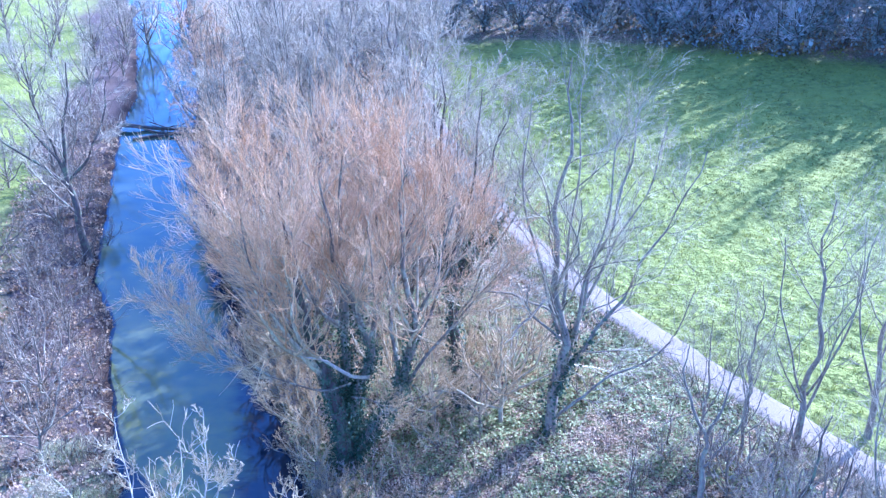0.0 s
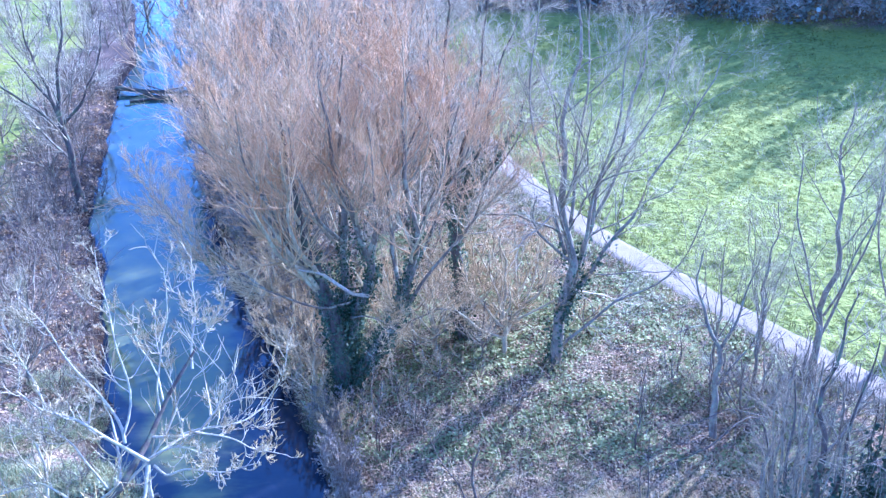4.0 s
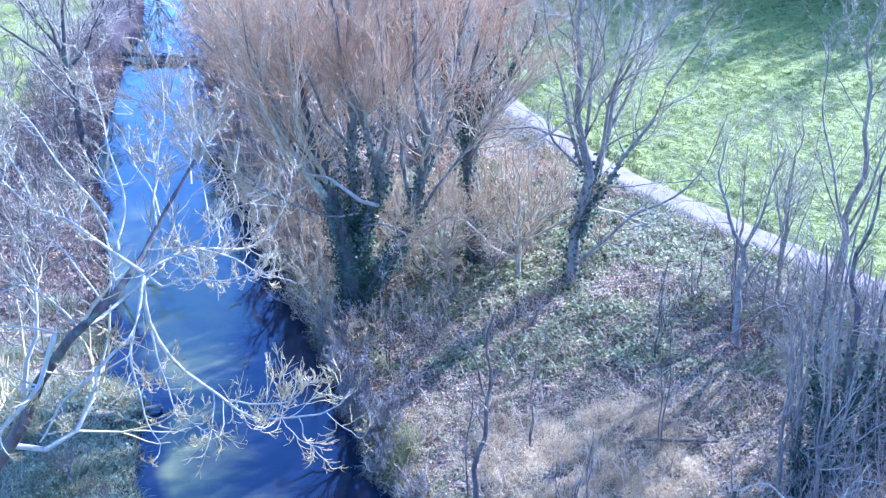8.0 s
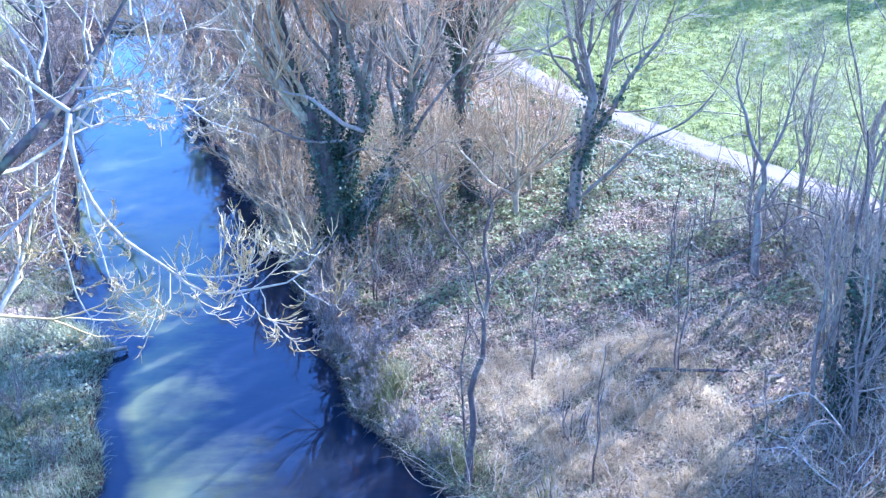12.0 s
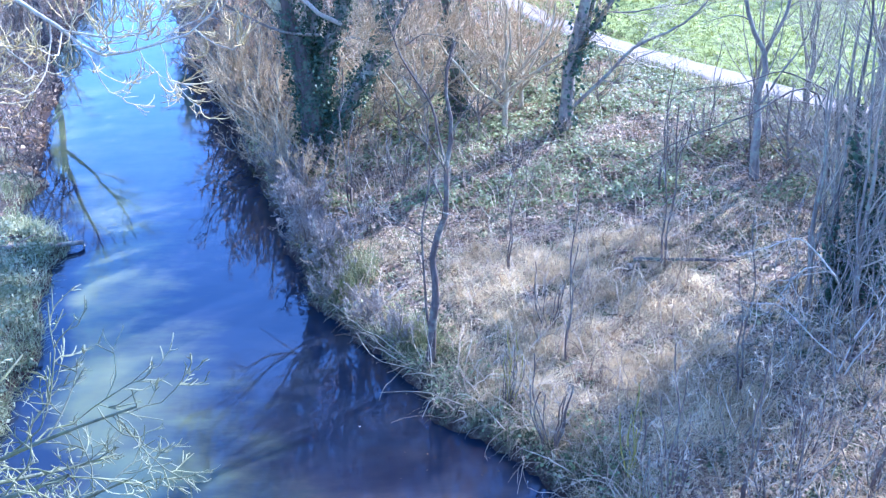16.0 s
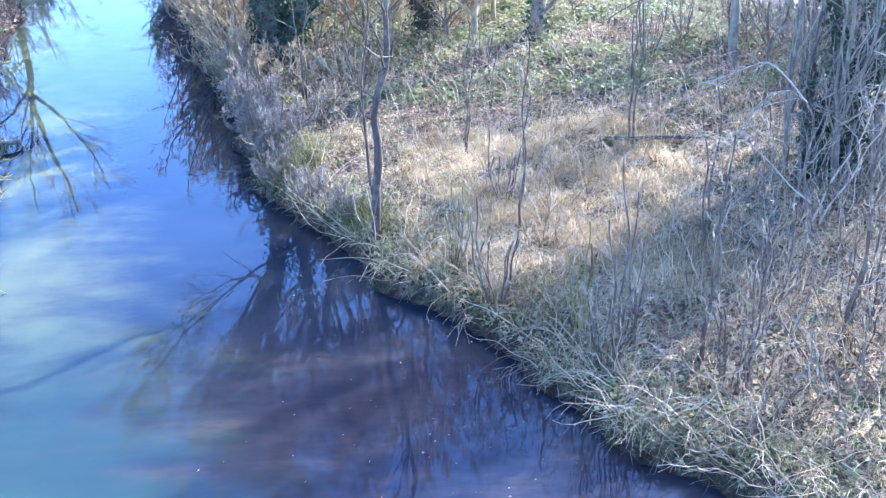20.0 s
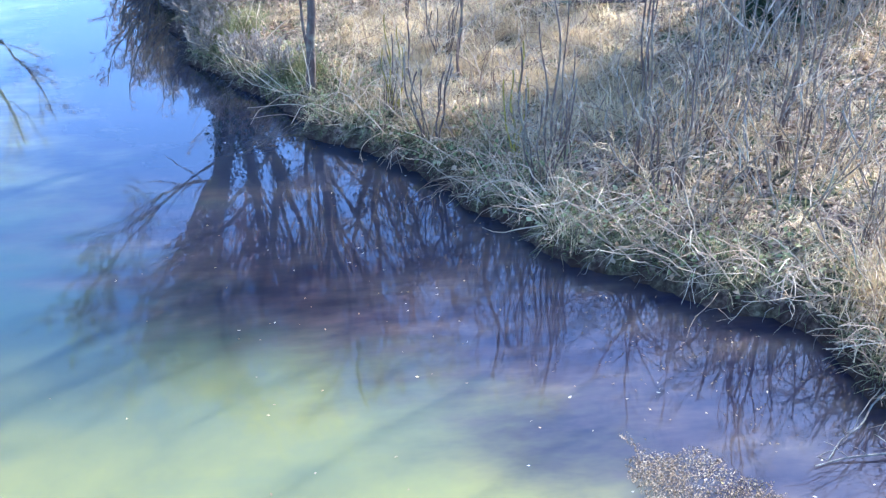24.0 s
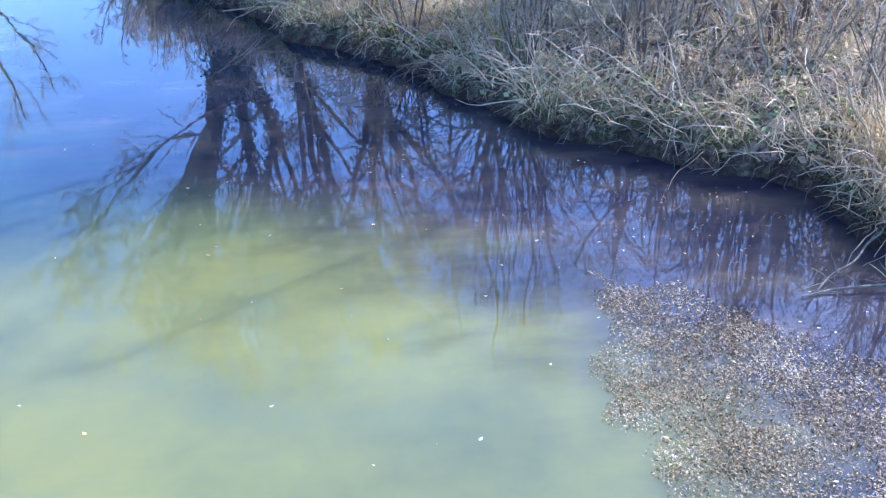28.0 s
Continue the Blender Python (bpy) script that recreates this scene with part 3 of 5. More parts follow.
# Big ivy-clad crack willow with an orange crown, on the water's edge.
bare_tree("willow_tree", 11, on_ground(-3.1, 33.8), [
    ([(0, 0, 0), (0.15, -0.2, 1.4), (0.1, -0.5, 3.0), (-0.2, -0.7, 5.0), (-0.7, -0.9, 7.3), (-1.1, -1.0, 9.1), (-1.3, -1.2, 11.2), (-1.5, -1.3, 14.8)], 0.52, 0.03),
    ([(0.2, 0, 1.0), (1.0, -0.3, 2.0), (2.2, -0.4, 3.4), (3.05, -0.5, 5.0), (3.35, -0.5, 6.9), (3.35, -0.4, 9.1), (3.1, -0.3, 11.2), (3.5, -0.2, 15.0)], 0.34, 0.03),
    ([(0.3, -0.2, 2.4), (0.7, -0.3, 4.0), (1.45, -0.4, 5.8), (1.65, -0.5, 7.0), (1.1, -0.6, 8.5), (0.7, -0.7, 10.2), (0.4, -0.8, 12.3), (0.0, -1.0, 15.2)], 0.29, 0.03),
    ([(0.15, -0.2, 2.8), (0.3, -0.1, 5.2), (0.45, 0, 7.5), (0.6, 0.2, 10.0), (0.6, 0.4, 11.9), (0.8, 0.5, 15.6)], 0.27, 0.03),
] + [
    ([(1.3, -0.4, 5.6), (1.8, 0.2, 7.6), (2.0, 0.5, 9.1), (2.2, 0.8, 11.2), (2.3, 1.0, 15.3)], 0.17, 0.02),
    ([(2.6, -0.4, 4.2), (2.7, 0.6, 6.5), (2.4, 1.4, 9.0), (2.9, 2.0, 14.2)], 0.14, 0.02),
    ([(0.3, 0.3, 2.6), (0.5, 1.6, 6.0), (0.1, 2.6, 10.0), (-0.4, 3.0, 14.8)], 0.19, 0.02),
    ([(0.0, 0.2, 3.0), (-1.0, 1.4, 6.5), (-2.0, 2.2, 10.0), (-2.6, 2.6, 14.4)], 0.18, 0.02),
    ([(-0.1, -0.5, 3.4), (-0.9, -0.8, 6.4), (-1.9, -1.0, 9.2), (-3.0, -0.8, 12.2), (-4.0, -0.6, 14.8)], 0.15, 0.02),
    ([(-0.6, -0.8, 7.0), (-1.9, -1.5, 9.4), (-2.8, -2.0, 12.0), (-3.0, -2.2, 14.2)], 0.11, 0.02),
] + [
    ([(-0.4, -0.6, 5.6), (-1.8, 0.2, 8.0), (-3.2, 0.8, 10.4), (-4.8, 1.2, 13.4)], 0.11, 0.02),
    ([(0.6, -0.4, 5.2), (-0.6, -1.4, 5.5), (-2.0, -1.8, 6.4), (-3.4, -2.0, 7.3), (-5.2, -2.2, 8.4)], 0.06, 0.012),
    ([(-2.6, -1.9, 6.8), (-4.0, -2.0, 8.2), (-5.4, -2.0, 9.6), (-6.6, -2.0, 11.4)], 0.05, 0.015),
    ([(-0.3, -0.7, 5.4), (-1.5, -0.6, 8.2), (-3.2, -0.4, 10.4), (-5.0, -0.2, 12.8)], 0.08, 0.02),
    ([(3.2, -0.5, 6.2), (4.3, 0.0, 8.6), (5.4, 0.4, 10.6), (6.2, 0.6, 12.8)], 0.11, 0.02),
    ([(3.0, -0.4, 4.8), (4.4, -0.3, 7.0), (6.0, -0.2, 8.6), (7.8, 0.0, 10.8)], 0.09, 0.02),
] + [
    ([(3.3, -0.4, 7.6), (4.2, -1.0, 9.8), (4.8, -1.4, 11.8), (5.2, -1.6, 14.0)], 0.09, 0.02),
    ([(2.2, 0.8, 9.6), (3.4, 1.4, 11.4), (4.4, 1.8, 13.0), (4.8, 2.0, 14.6)], 0.07, 0.02),
    ([(1.5, -0.5, 7.2), (1.9, -1.8, 9.2), (2.0, -2.6, 11.4), (1.8, -3.0, 13.8)], 0.10, 0.02),
    ([(0.5, -0.7, 8.2), (-0.4, -2.2, 10.0), (-0.8, -3.0, 12.0), (-1.0, -3.2, 14.0)], 0.09, 0.02),
    ([(2.2, -0.4, 3.4), (3.2, -1.2, 4.6), (4.2, -1.6, 5.4), (5.4, -1.8, 5.2)], 0.05, 0.012),
    ([(0.6, -0.6, 4.6), (1.4, -2.0, 5.4), (2.2, -3.0, 5.6), (3.2, -3.6, 5.0)], 0.045, 0.012),
], [(13, 0.34, 1.0, 36, 13, 0.42, 8, 0.12, 0.11, 0.0, 0.48), (8, 0.15, 1.0, 36, 13, 0.56, 5, 0.12, 0.15, 0.0, 0.55),
    (9, 0.12, 1.0, 30, 11, 0.62, 3, 0.08, 0.16, 0.0, 0.6)],
    BARK_DARK, BARK_TAN, TWIG_TAN, "large ivy-clad willow with an orange leafless crown at the river bank", ivy=26000, ivy_top=8.6,
    twig_label="fine orange-brown leafless twigs", shrink=0.35, least=0.0070, leaf=0.095, young=(TWIG_ORANGE, 9.6), stem_mat=BARK_GREY, sparse=(3.0, 0.6))
willow = bpy.data.objects["willow_tree"]
dead_p, dead_r = stems_from([([(1.4, -0.6, 5.6), (0.75, -1.3, 6.1), (0.3, -1.5, 6.6), (-0.3, -1.6, 7.2)], 0.085, 0.07), ([(-0.25, -1.6, 7.15), (-0.6, -1.7, 7.4), (-1.0, -1.7, 7.45), (-1.6, -1.7, 7.7)], 0.06, 0.03)])
for k in range(2):
    part("dead_limb", tubes("dead_limb", [(dead_p[k:k + 1], dead_r[k:k + 1], 7)]), BARK_PALE, willow, "pale barkless broken limb")

# Tall tree with ivy on the trunk, between the willow and the path.
bare_tree("alder_tree", 12, on_ground(6.6, 34.5), [
    ([(0, 0, 0), (0.1, 0, 1.8), (0.25, 0, 3.3), (0.4, 0, 5.3), (0.2, 0, 8.8), (0.1, 0, 11.2), (0.4, 0.2, 15.0), (0.6, 0.2, 18.0)], 0.30, 0.02),
    ([(0.3, 0, 3.0), (1.2, 0.2, 5.7), (1.75, 0.3, 8.2), (2.5, 0.4, 10.8), (3.3, 0.6, 13.6), (3.9, 0.7, 16.2)], 0.16, 0.02),
    ([(0.3, 0, 2.4), (1.6, -0.3, 5.4), (4.1, -0.5, 9.4), (5.4, -0.6, 12.2), (5.9, -0.6, 14.2)], 0.12, 0.02),
    ([(0.3, 0, 5.6), (-0.5, 0.3, 8.5), (-1.1, 0.5, 11.0), (-1.3, 0.6, 14.0), (-1.0, 0.7, 16.4)], 0.10, 0.02),
] + [
    ([(1.0, 0.1, 5.2), (1.4, -0.8, 9.0), (2.0, -1.4, 12.6), (2.2, -1.8, 16.2)], 0.10, 0.02),
    ([(1.5, 0.3, 7.0), (2.9, 0.8, 9.5), (4.4, 1.1, 12.2), (5.0, 1.2, 14.6)], 0.08, 0.02),
    ([(0.2, 0, 0.9), (1.3, -0.3, 2.2), (2.4, -0.6, 3.4), (4.1, -0.9, 4.1), (5.2, -1.0, 5.6), (6.1, -1.0, 7.8)], 0.085, 0.02),
    ([(0.4, 0, 6.6), (0.9, 0.9, 9.6), (1.2, 1.4, 13.0), (1.4, 1.6, 17.0)], 0.09, 0.02),
], [(16, 0.16, 1.0, 40, 13, 0.36, 8, 0.20, 0.07, 0.0, 0.36), (10, 0.1, 1.0, 38, 13, 0.52, 5, 0.18, 0.08, 0.0, 0.5), (8, 0.1, 1.0, 34, 10, 0.62, 2, 0.09, 0.08, 0.0, 0.7)],
    BARK_POLE, BARK_POLE, TWIG_GREY, "tall bare grey tree with ivy round its lower trunk", ivy=5000, ivy_top=6.5, stem_mat=BARK_POLE, least=0.0028)

# Ivy-covered tree behind the willow.
bare_tree("ivy_tree", 13, on_ground(2.7, 37.6), [
    ([(0, 0, 0), (-0.3, 0, 2.8), (-0.4, 0.1, 6.2), (-0.3, 0.1, 9.0), (-0.7, 0.3, 13.0), (-0.6, 0.4, 17.2)], 0.38, 0.02),
    ([(-0.4, 0, 6.0), (0.4, 0.3, 8.6), (1.4, 0.6, 11.4), (2.4, 0.7, 15.4)], 0.17, 0.02),
    ([(-0.4, 0, 7.0), (-1.3, 0.3, 9.6), (-2.2, 0.3, 12.6), (-2.6, 0.4, 15.6)], 0.15, 0.02),
    ([(-0.4, 0, 6.4), (0.9, 0.5, 8.2), (2.4, 0.8, 10.2), (3.6, 0.9, 13.0)], 0.12, 0.02),
    ([(-0.3, 0.1, 8.4), (0.3, -0.4, 11.0), (0.9, -0.8, 13.6), (1.0, -1.0, 16.8)], 0.11, 0.02),
    ([(-0.4, 0.1, 7.6), (-0.8, 1.2, 10.4), (-1.2, 1.8, 13.0), (-1.4, 2.0, 16.4)], 0.10, 0.02),
], [(14, 0.3, 1.0, 42, 12, 0.38, 6, 0.09, 0.08, 0.0, 0.38), (10, 0.12, 1.0, 38, 12, 0.5, 4, 0.09, 0.08, 0.0, 0.5), (9, 0.1, 1.0, 32, 10, 0.58, 2, 0.08, 0.07, 0.0, 0.7)],
    BARK_DARK, BARK_GREY, TWIG_GREY, "bare tree with a trunk thickly covered in dark ivy", ivy=11000, ivy_top=10.5, least=0.007, leaf=0.11)

# Tree standing by the path.
bare_tree("path_tree", 14, on_ground(17.0, 31.0), [
    ([(0, 0, 0), (0.05, 0, 2.6), (0.2, 0, 5.6), (0, 0.1, 9.5), (-0.2, 0, 12.6)], 0.19, 0.025),
    ([(0.1, 0, 2.4), (0.9, 0.1, 4.4), (1.6, 0.1, 7.6), (1.9, 0, 11.4)], 0.07, 0.018),
    ([(0.1, 0, 2.8), (-0.8, 0, 5.0), (-1.6, 0, 8.0), (-1.9, 0.1, 11.0)], 0.065, 0.018),
    ([(0.1, 0, 3.4), (0.3, -0.9, 5.6), (0.6, -1.6, 8.6), (0.8, -1.8, 11.4)], 0.06, 0.018),
], [(14, 0.15, 1.0, 40, 13, 0.38, 7, 0.11, 0.07, 0.0, 0.34), (8, 0.12, 1.0, 38, 13, 0.5, 4, 0.14, 0.08, 0.0, 0.5), (5, 0.1, 1.0, 32, 10, 0.55, 2, 0.08, 0.07, 0.0, 0.7)],
    BARK_POLE, BARK_GREY, TWIG_GREY, "bare grey tree beside the gravel path", group="trees by the path", least=0.0034)

for px, py, ps, pr in ((20.6, 31.6, 0.9, 130), (22.4, 27.4, 0.85, 40), (14.6, 31.2, 0.5, 70), (15.6, 33.4, 0.6, 200), (13.4, 33.0, 0.5, 310)):
    m = Matrix.LocRotScale(on_ground(px, py), Euler((0, 0, radians(pr))), (ps, ps, ps))
    copy_thing(bpy.data.objects["path_tree"], m).matrix_basis = m

# Tree on the other bank.
bare_tree("poplar_tree", 15, on_ground(-21.3, 58.6), [
    ([(0, 0, 0), (-0.1, 0, 3.0), (-0.3, 0, 6.2), (0.4, 0, 10.5), (1.2, 0, 14.0)], 0.32, 0.04),
    ([(-0.2, 0, 5.6), (-1.4, 0, 7.0), (-3.6, 0, 8.8), (-5.2, 0, 10.8)], 0.14, 0.03),
    ([(-0.3, 0, 6.0), (1.4, 0, 7.6), (2.6, 0.2, 9.8), (3.4, 0.3, 12.6)], 0.13, 0.03),
    ([(-0.3, 0, 6.4), (-0.9, 0.2, 9.0), (-1.6, 0.3, 12.0), (-1.6, 0.3, 14.0)], 0.13, 0.03),
    ([(-0.2, 0, 7.0), (-2.0, 0.4, 9.6), (-3.4, 0.6, 11.6), (-4.2, 0.6, 13.2)], 0.10, 0.03),
], [(12, 0.2, 1.0, 45, 14, 0.38, 6, 0.10, 0.08, 0.0, 0.4), (9, 0.12, 1.0, 38, 12, 0.5, 4, 0.10, 0.08, 0.0, 0.55), (8, 0.1, 1.0, 32, 10, 0.55, 2, 0.08, 0.07, 0.0, 0.7)],
    BARK_DARK, BARK_GREY, TWIG_GREY, "bare tree with a dark trunk on the far bank")

# Old leaning willow with a broken top and pale dead boughs over the water; stems are given from its foot.
bare_tree("leaning_willow", 16, on_ground(-12.2, 14.6), [
    ([(0, 0, 0), (0.8, 0.1, 3.6), (2.0, -0.4, 7.0), (4.3, -1.2, 10.6), (4.6, -1.1, 11.3), (5.8, -0.7, 12.1), (6.3, -0.3, 12.4), (6.7, 1.0, 12.5), (7.1, 1.2, 13.4), (7.3, 1.3, 13.8)], 0.300, 0.030),
    ([(6.3, -0.4, 12.2), (5.6, -0.5, 12.9), (5.2, -0.6, 13.5), (4.5, -0.7, 13.8), (4.2, -0.8, 14.4)], 0.045, 0.015),
    ([(5.9, -0.4, 12.7), (5.9, -0.2, 13.0), (5.5, 0.0, 13.5), (4.9, 0.4, 14.1), (4.5, 0.7, 14.8), (3.8, 1.0, 15.5)], 0.037, 0.010),
    ([(5.9, -0.3, 12.9), (6.0, 0.0, 13.2), (6.0, 0.4, 13.8), (5.6, 1.0, 14.5), (5.4, 1.6, 15.3), (5.3, 2.0, 16.0)], 0.029, 0.008),
    ([(4.6, -0.6, 13.8), (4.2, -0.2, 14.6), (4.0, 0.0, 15.0), (3.6, 0.4, 15.6)], 0.025, 0.008),
] + [
    ([(6.3, -0.3, 12.2), (7.1, 0.4, 12.3), (8.0, 1.6, 11.7), (8.5, 1.9, 11.8), (9.0, 2.1, 12.6), (9.0, 2.2, 13.3)], 0.037, 0.008),
    ([(7.1, 0.3, 12.4), (7.9, 0.5, 12.0), (8.3, 0.6, 11.6), (9.0, 0.7, 11.3)], 0.025, 0.008),
    ([(6.4, -0.4, 12.1), (6.7, -0.6, 11.9), (7.1, -0.7, 12.2), (8.0, -0.8, 12.1), (8.6, -0.8, 12.3)], 0.029, 0.008),
    ([(6.3, -0.5, 12.2), (6.3, -0.7, 11.6), (6.3, -0.6, 11.0), (6.5, -0.2, 9.9), (7.7, -0.8, 9.4), (8.1, -1.0, 8.9), (8.9, -1.4, 9.3), (9.8, -1.7, 9.5), (10.2, -1.8, 10.2)], 0.053, 0.010),
    ([(7.7, -0.8, 9.4), (8.3, -0.9, 9.3), (8.9, -1.0, 9.4), (9.4, -1.1, 9.9)], 0.023, 0.008),
] + [
    ([(6.3, -0.5, 12.2), (6.2, -1.1, 11.5), (6.0, -1.3, 10.6), (6.1, -1.4, 9.5), (6.4, -1.5, 8.9)], 0.041, 0.010),
    ([(6.1, -1.1, 11.2), (5.4, -1.4, 10.7), (4.7, -1.6, 10.1), (4.1, -1.7, 9.3)], 0.041, 0.020),
    ([(4.7, -1.2, 11.4), (4.3, -1.6, 10.5), (3.4, -1.8, 9.5), (2.6, -2.0, 8.6)], 0.057, 0.030),
    ([(4.7, -1.2, 11.4), (4.3, -1.4, 11.7), (3.9, -1.6, 11.8), (3.4, -1.8, 12.1)], 0.029, 0.010),
    ([(7.1, 1.2, 13.4), (7.1, 1.6, 13.9), (7.2, 2.1, 14.8), (7.1, 2.6, 15.7)], 0.029, 0.008),
] + [
    ([(7.3, 1.3, 13.8), (7.6, 1.4, 14.4), (7.9, 1.5, 14.9), (8.1, 1.6, 15.4)], 0.025, 0.008),
    ([(6.3, -0.3, 12.2), (6.9, -0.4, 12.6), (7.5, -0.5, 12.4), (7.7, -0.6, 12.1), (7.7, -0.6, 11.6)], 0.025, 0.008),
    ([(5.0, -1.0, 11.5), (4.7, -1.1, 12.1), (4.3, -1.2, 12.5), (3.6, -1.3, 12.3)], 0.033, 0.010),
    ([(6.3, -0.6, 11.0), (6.5, -0.9, 9.8), (6.6, -1.1, 9.5), (7.2, -1.2, 8.9)], 0.025, 0.008),
    ([(5.5, -0.8, 11.9), (5.0, -0.6, 12.8), (4.4, -0.4, 13.3), (3.8, -0.3, 13.0)], 0.025, 0.008),
    ([(6.8, 0.7, 12.0), (6.7, 1.0, 12.9), (6.4, 1.4, 13.5), (6.3, 1.9, 14.5)], 0.021, 0.008),
], [(13, 0.2, 1.0, 56, 16, 0.28, 6, 0.20, 0.20, 0.0, 0.50), (6, 0.2, 1.0, 42, 14, 0.60, 5, 0.22, 0.22, 0.0, 0.70), (4, 0.25, 1.0, 34, 12, 0.60, 4, 0.16, 0.18, 0.0, 0.85)],
    BARK_DARK, BARK_PALE, TWIG_YELLOW, "old leaning willow with a broken top and pale dead boughs", stem_mat=BARK_PALE,
    twig_label="pale bleached twigs", least=0.0085, young=(TWIG_PALE, 11.6))

# Lichen-crusted tree on the near left bank, its boughs reaching over the water.
bare_tree("lichen_tree", 18, on_ground(-10.4, 6.6), [
    ([(0, 0, 0), (0.5, 0, 2.0), (1.2, 0, 4.4), (1.8, 0.1, 7.5)], 0.20, 0.04),
    ([(0.7, 0, 2.6), (2.6, 0.4, 3.6), (5.0, 0.7, 4.4), (7.4, 0.8, 5.0)], 0.09, 0.02),
    ([(0.9, 0, 3.6), (2.8, 0.2, 4.6), (5.2, 0.3, 5.6), (7.4, 0.2, 6.6)], 0.09, 0.02),
    ([(1.0, 0, 4.0), (2.8, 1.6, 4.2), (4.6, 3.4, 4.0), (6.2, 4.6, 3.6)], 0.08, 0.02),
    ([(0.6, 0, 2.4), (2.4, 2.4, 3.0), (3.6, 4.8, 3.8), (4.4, 6.4, 4.4)], 0.08, 0.02),
] + [
    ([(0.9, 0, 3.4), (3.2, 0.4, 4.8), (5.8, 0.8, 6.0), (8.0, 0.8, 6.9)], 0.08, 0.015),
    ([(0.8, 0, 3.0), (3.0, -0.4, 4.0), (5.6, -0.4, 5.0), (7.8, 0.0, 5.6)], 0.08, 0.015),
    ([(0.8, 0, 3.2), (2.6, 0.8, 4.6), (4.8, 1.2, 6.0), (6.4, 1.2, 7.4)], 0.07, 0.015),
    ([(0.7, 0, 2.8), (3.0, 1.0, 3.8), (5.4, 1.6, 4.6), (7.6, 1.6, 5.4)], 0.07, 0.015),
    ([(1.0, 0, 4.0), (3.2, -0.6, 5.6), (5.0, -0.6, 7.0), (6.8, -0.2, 8.2)], 0.07, 0.015),
], [(11, 0.42, 1.0, 48, 15, 0.26, 6, 0.24, 0.09, 0.0, 0.5), (5, 0.15, 1.0, 46, 14, 0.52, 5, 0.26, 0.12, 0.0, 0.7), (4, 0.15, 1.0, 42, 14, 0.5, 3, 0.16, 0.10, 0.0, 0.85)],
    BARK_GREY, BARK_LICHEN, TWIG_LICHEN, "small tree crusted with pale lichen leaning over the water", stem_mat=BARK_LICHEN, least=0.008)

# Slender sapling at the bank.
bare_tree("sapling_tree", 17, on_ground(0.8, 19.6), [
    ([(0, 0, 0), (0.2, 0, 2.2), (0.5, 0, 5.0), (0.75, 0, 8.0)], 0.12, 0.03),
    ([(0.1, 0, 0.6), (-0.15, 0.1, 2.4), (0.05, 0.1, 4.2), (0.1, 0.2, 5.4)], 0.04, 0.015),
    ([(0.55, 0, 5.2), (0.2, 0.1, 6.6), (-0.4, 0.1, 7.8), (-0.9, 0.2, 9.0)], 0.035, 0.012),
    ([(0.3, 0, 3.2), (-0.3, 0.1, 3.6), (-0.8, 0.2, 3.9), (-1.2, 0.2, 4.4)], 0.02, 0.008),
], [(7, 0.35, 1.0, 35, 12, 0.24, 5, 0.08, 0.08, 0, 0.4), (4, 0.2, 1.0, 32, 10, 0.5, 3, 0.08, 0.08, 0, 0.6)],
    BARK_PLUM, BARK_PLUM, TWIG_SILVER, "slender young tree with a plum-grey trunk at the water's edge")


# Groups of trees farther off: a few grown once, then copied.
def crown_tree(name, seed, height, label, twig, group, stems=4, count=(8, 8, 6), trunk=BARK_GREY, wide=0.3, thick=0.018, ivy=0, last=2, least=0.006, leaf=0.13, ivy_mat=None):
    rng = np.random.default_rng(seed)
    spec = [([(0, 0, 0), (0.1, 0, height * 0.3), (0.2, 0.1, height * 0.65), (0.1, 0.2, height * 0.9)], thick * height, 0.03)]
    for k in range(stems):
        a, r, z0 = k * 2.4 + rng.random(), height * rng.uniform(0.4, 1.0) * wide, height * rng.uniform(0.06, 0.25)
        c, s = math.cos(a), math.sin(a)
        spec.append(([(0.05, 0, z0), (c * r * 0.5, s * r * 0.5, z0 + height * 0.2), (c * r * 0.85, s * r * 0.85, height * 0.55), (c * r, s * r, height * rng.uniform(0.7, 0.9))], thick * 0.55 * height, 0.025))
    return bare_tree(name, seed, (0, 0, 0), spec, [(count[0], 0.12, 1.0, 40, 14, 0.36, 5, 0.09, 0.06, 0.0, 0.45), (count[1], 0.1, 1.0, 38, 13, 0.52, 3, 0.09, 0.08, 0.0, 0.6),
                     (count[2], 0.1, 1.0, 32, 10, 0.6, last, 0.08, 0.07, 0.0, 0.8)], trunk, trunk, twig, label, merge_limbs=True, group=group, ivy=ivy, ivy_top=height * 0.85, least=least, leaf=leaf, ivy_mat=ivy_mat)


def plant(proto, spots, seed, lo=0.85, hi=1.15):
    """The tree itself at the first spot, copies at the others, each turned and sized a little."""
    rng = random.Random(seed)
    for k, (x, y, *s) in enumerate(spots):
        size = (s[0] if s else 1.0) * rng.uniform(lo, hi)
        m = Matrix.LocRotScale(on_ground(x, y), Euler((0, 0, rng.uniform(0, 6.28))), (size, size, size * rng.uniform(0.92, 1.08)))
        ob = proto if k == 0 else copy_thing(proto, m)
        ob.matrix_basis = m


